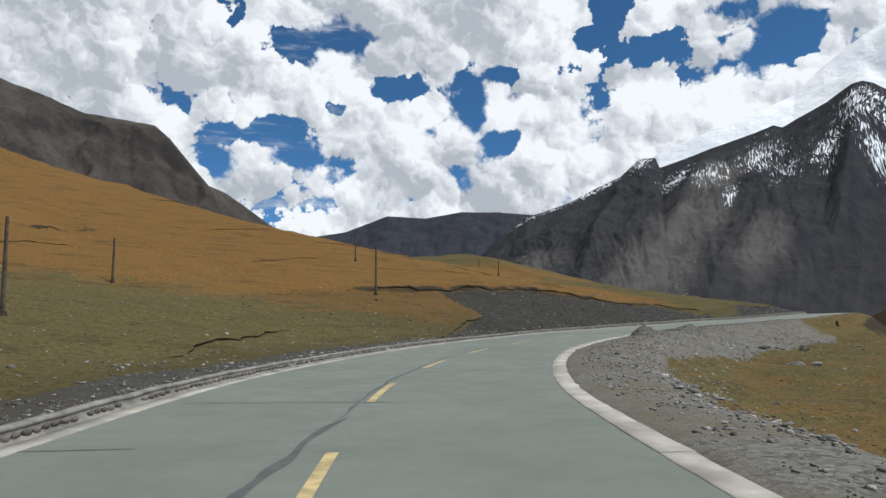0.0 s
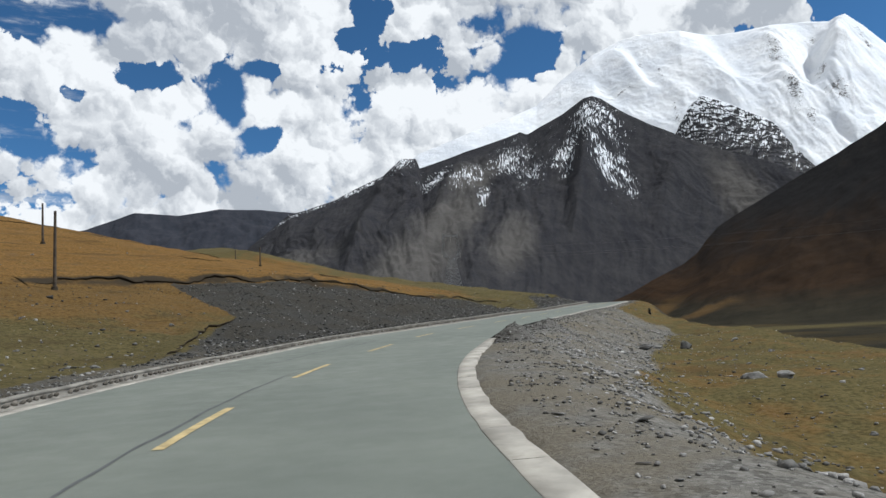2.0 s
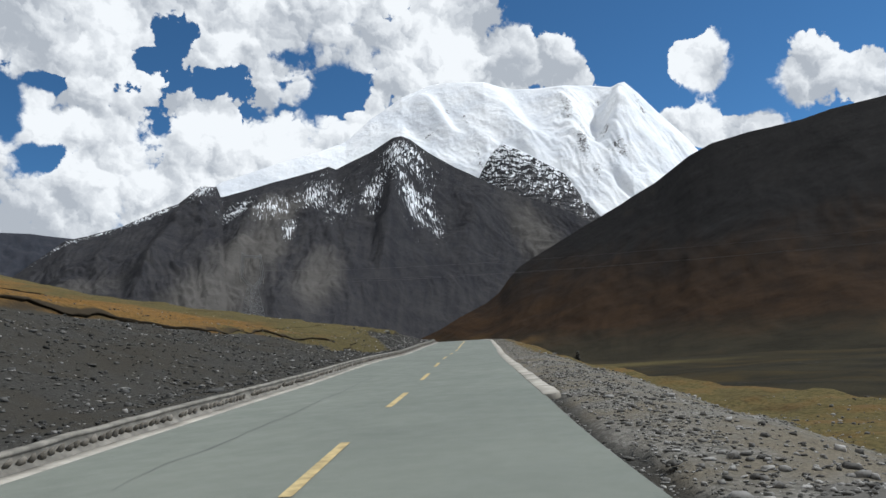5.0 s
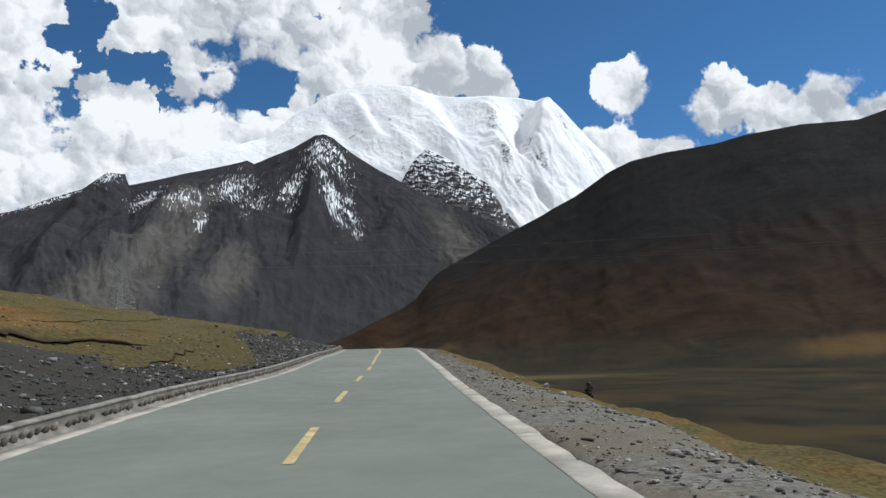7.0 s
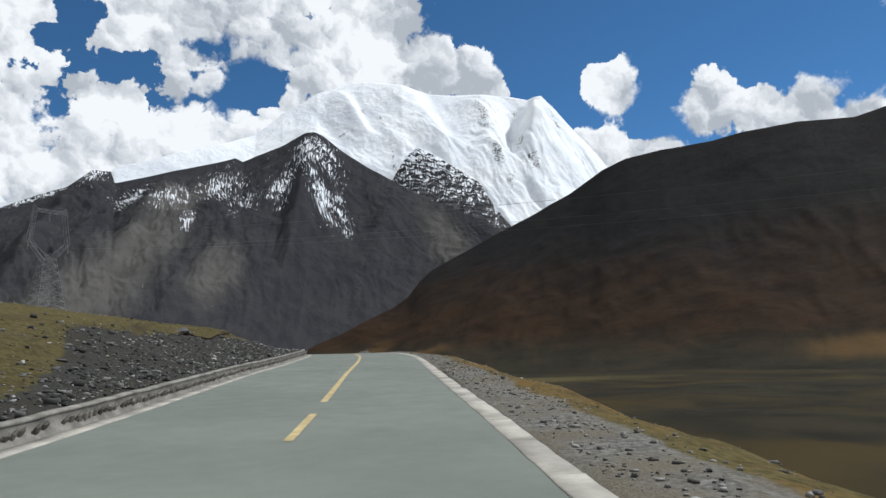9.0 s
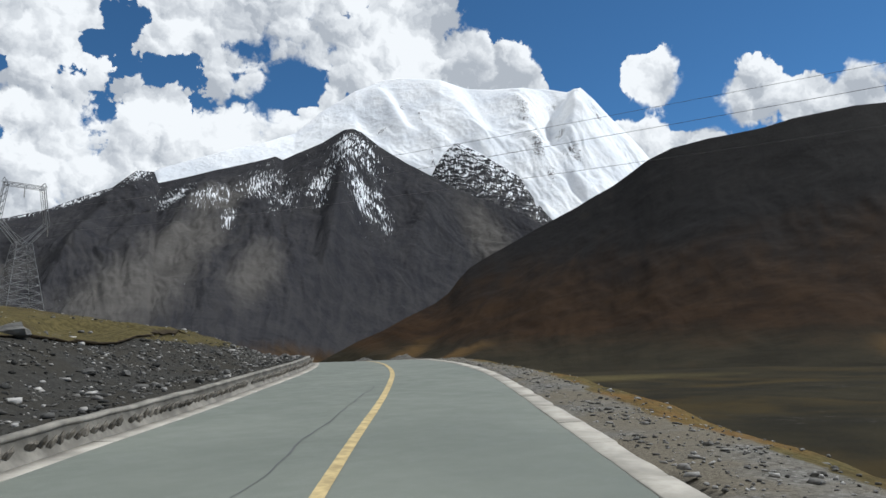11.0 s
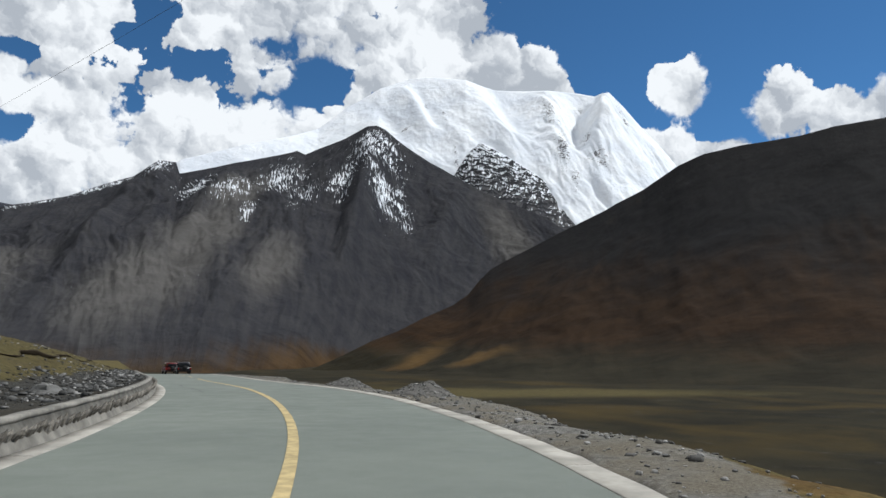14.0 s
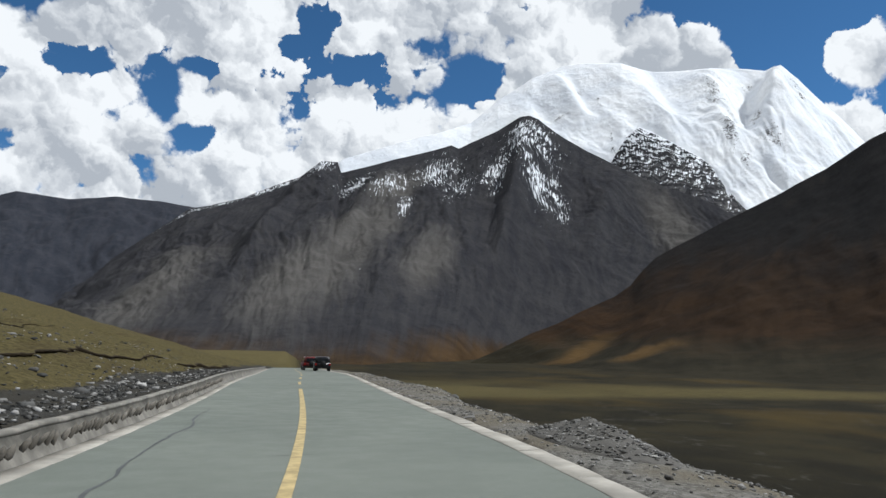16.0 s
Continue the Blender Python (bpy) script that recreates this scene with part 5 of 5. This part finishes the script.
def wire(a, b, sag, r, label):
    t = np.linspace(0, 1, 49)
    p = np.array(a) * (1 - t)[:, None] + np.array(b) * t[:, None]
    p[:, 2] -= sag * 4 * t * (1 - t)
    bm = bmesh.new()
    rings = []
    for q in p:
        rings.append([bm.verts.new((q[0] + r * math.cos(c), q[1], q[2] + r * math.sin(c))) for c in (0.0, 1.57, 3.14, 4.71)])
    for one, two in zip(rings, rings[1:]):
        for k in range(4):
            bm.faces.new((one[k], one[(k + 1) % 4], two[(k + 1) % 4], two[k]))
    ob = part("wire", bm, WIRE)
    return tagged(ob, label, "wire", "wires over the road")


def span_pole(x, y, top, label):
    thing = utility_pole(x, y, top - ground_at(x, y) + 0.3, 0.3, label, True)
    thing["group"] = "poles that carry the wires"
    return thing


far_pole = (98.7, -60.0)
span_pole(*far_pole, 10.5, "tall dark pole carrying the wires along the valley side")
wire_label = "thin dark wire strung from the lattice pylon along the valley side"
for off, high in ((-4.6, 20.6), (0.2, 23.6), (5.0, 21.6)):
    wire((98.4 + off, 207.6, high + 0.8), (far_pole[0] + off * 0.4, far_pole[1], 10.2), 5.0, 0.008, wire_label)


# ---- cairn ----
def build_cairn(x, y):
    thing = tagged(new("cairn"), "small dark cairn of stacked flat stones on the shoulder", "cairn")
    thing.matrix_basis = pose(x, y, ground_at(x, y), 0, 0, 0)
    rng = random.Random(4)
    z = 0.0
    for k in range(9):
        size = 0.56 - 0.042 * k
        ob = new("stone", BIG[k % len(BIG)])
        ob.parent = thing
        ob.matrix_basis = pose(rng.uniform(-0.04, 0.04), rng.uniform(-0.04, 0.04), z + 0.05, rng.uniform(-8, 8), rng.uniform(-8, 8), rng.uniform(0, 360)) @ Matrix.Diagonal((size, size * 0.9, 0.20, 1))
        ob.material_slots[0].link = "OBJECT"
        ob.material_slots[0].material = CAIRN_STONE
        z += 0.095
    return thing


build_cairn(64.1, 88.7)
rock(63.1, 89.4, 0.6, "dark rock beside the small cairn", 9)
rock(63.4, 90.3, 0.5, "dark rock beside the small cairn", 10)


# ---- dark car standing in the lane ahead ----
CAR_PAINT = mat_plain("car_paint", (0.016, 0.017, 0.020), 0.15, 1.0, 0.28, 0.02)
RED_PAINT = mat_plain("red_paint", (0.10, 0.012, 0.012), 0.15, 1.0, 0.35, 0.02)
RUBBER = mat_plain("rubber", (0.018, 0.018, 0.018), 0.2, 8.0, 0.9, 0.2)
CAR_GLASS = mat_plain("dark_glass", (0.02, 0.024, 0.028), 0.1, 1.0, 0.08, 0.0)
LAMP_RED = mat_plain("lamp_red", (0.28, 0.015, 0.012), 0.1, 1.0, 0.25, 0.0)
CHROME = mat_plain("chrome", (0.55, 0.56, 0.57), 0.1, 2.0, 0.25, 0.0, 1.0)


def build_car(s, d, paint, label, twist=0.0):
    p = on_road(np.array([s]), np.array([d]), 0.0)[0]
    idx = int(np.argmin(np.abs(ROAD_S - s)))
    turn = math.degrees(math.atan2(TANGENT[idx, 1], TANGENT[idx, 0])) - 90
    car = tagged(new("car"), label, "car")
    car.matrix_basis = pose(*p, 0, 0, turn + twist)

    def solid(name, profile, half, mat, inset=0.0, parent=car, label="", bevel=0.05):
        bm = bmesh.new()
        left = [bm.verts.new((-half + inset * k, y, z)) for y, z, k in profile]
        right = [bm.verts.new((half - inset * k, y, z)) for y, z, k in profile]
        n = len(profile)
        bm.faces.new(left)
        bm.faces.new(right[::-1])
        for k in range(n):
            bm.faces.new((left[k], right[k], right[(k + 1) % n], left[(k + 1) % n]))
        bmesh.ops.recalc_face_normals(bm, faces=bm.faces)
        bmesh.ops.bevel(bm, geom=bm.edges[:], offset=bevel, segments=2, affect="EDGES")
        return part(name, bm, mat, parent, label, True)

    body = solid("body", [(-2.2, 0.45, 0), (-2.25, 0.75, 0), (-2.2, 1.05, 0), (1.0, 1.05, 0), (2.05, 0.98, 0), (2.2, 0.8, 0), (2.2, 0.45, 0)], 0.92, paint)
    solid("cabin", [(-2.12, 1.03, 0), (-1.95, 1.72, 1), (0.35, 1.74, 1), (1.05, 1.03, 0)], 0.88, paint, 0.14)
    for name, low, high in (("rear_window", (-0.60, -2.16, 1.15), (0.60, -2.02, 1.60)),):
        bm = bmesh.new()
        box(bm, low, high, 0.03)
        part(name, bm, CAR_GLASS, car, "dark rear window")
    for sx in (-1, 1):
        for y0, y1 in ((-1.7, -0.75), (-0.65, 0.35)):
            bm = bmesh.new()
            box(bm, (sx * 0.80 - 0.03, y0, 1.14), (sx * 0.80 + 0.03, y1, 1.58), 0.02)
            part("side_window", bm, CAR_GLASS, car, "dark side window")
        bm = bmesh.new()
        box(bm, (sx * 0.80 - 0.1, -2.29, 0.72), (sx * 0.80 + 0.1, -2.2, 1.0), 0.02)
        part("tail_light", bm, LAMP_RED, car, "red tail light")
        bm = bmesh.new()
        tube(bm, (sx * 0.72, -1.9, 1.78), (sx * 0.72, 0.2, 1.78), 0.025)
        part("roof_rail", bm, CHROME, car, "grey roof rail")
        for y in (-1.35, 1.35):
            bm = bmesh.new()
            tube(bm, (sx * 0.70, y, 0.37), (sx * 0.95, y, 0.37), 0.37, 0.36, 24)
            wheel = part("wheel", bm, RUBBER, car, "black tyre", True)
            bm = bmesh.new()
            tube(bm, (sx * 0.945, y, 0.37), (sx * 0.965, y, 0.37), 0.22, 0.20, 16)
            part("rim", bm, CHROME, wheel, "grey metal rim")
    bm = bmesh.new()
    box(bm, (-0.9, -2.36, 0.42), (0.9, -2.2, 0.64), 0.04)
    part("bumper", bm, RUBBER, car, "black rear bumper")
    bm = bmesh.new()
    tube(bm, (0.05, -2.26, 0.95), (0.05, -2.44, 0.95), 0.33, 0.31, 24)
    spare = part("spare_wheel", bm, RUBBER, car, "black spare wheel on the tailgate", True)
    return car


build_car(280, 2.9, CAR_PAINT, "dark off-road car standing at the edge of the lane")
build_car(288, 1.7, RED_PAINT, "dark red car standing ahead of a dark off-road car", 4)
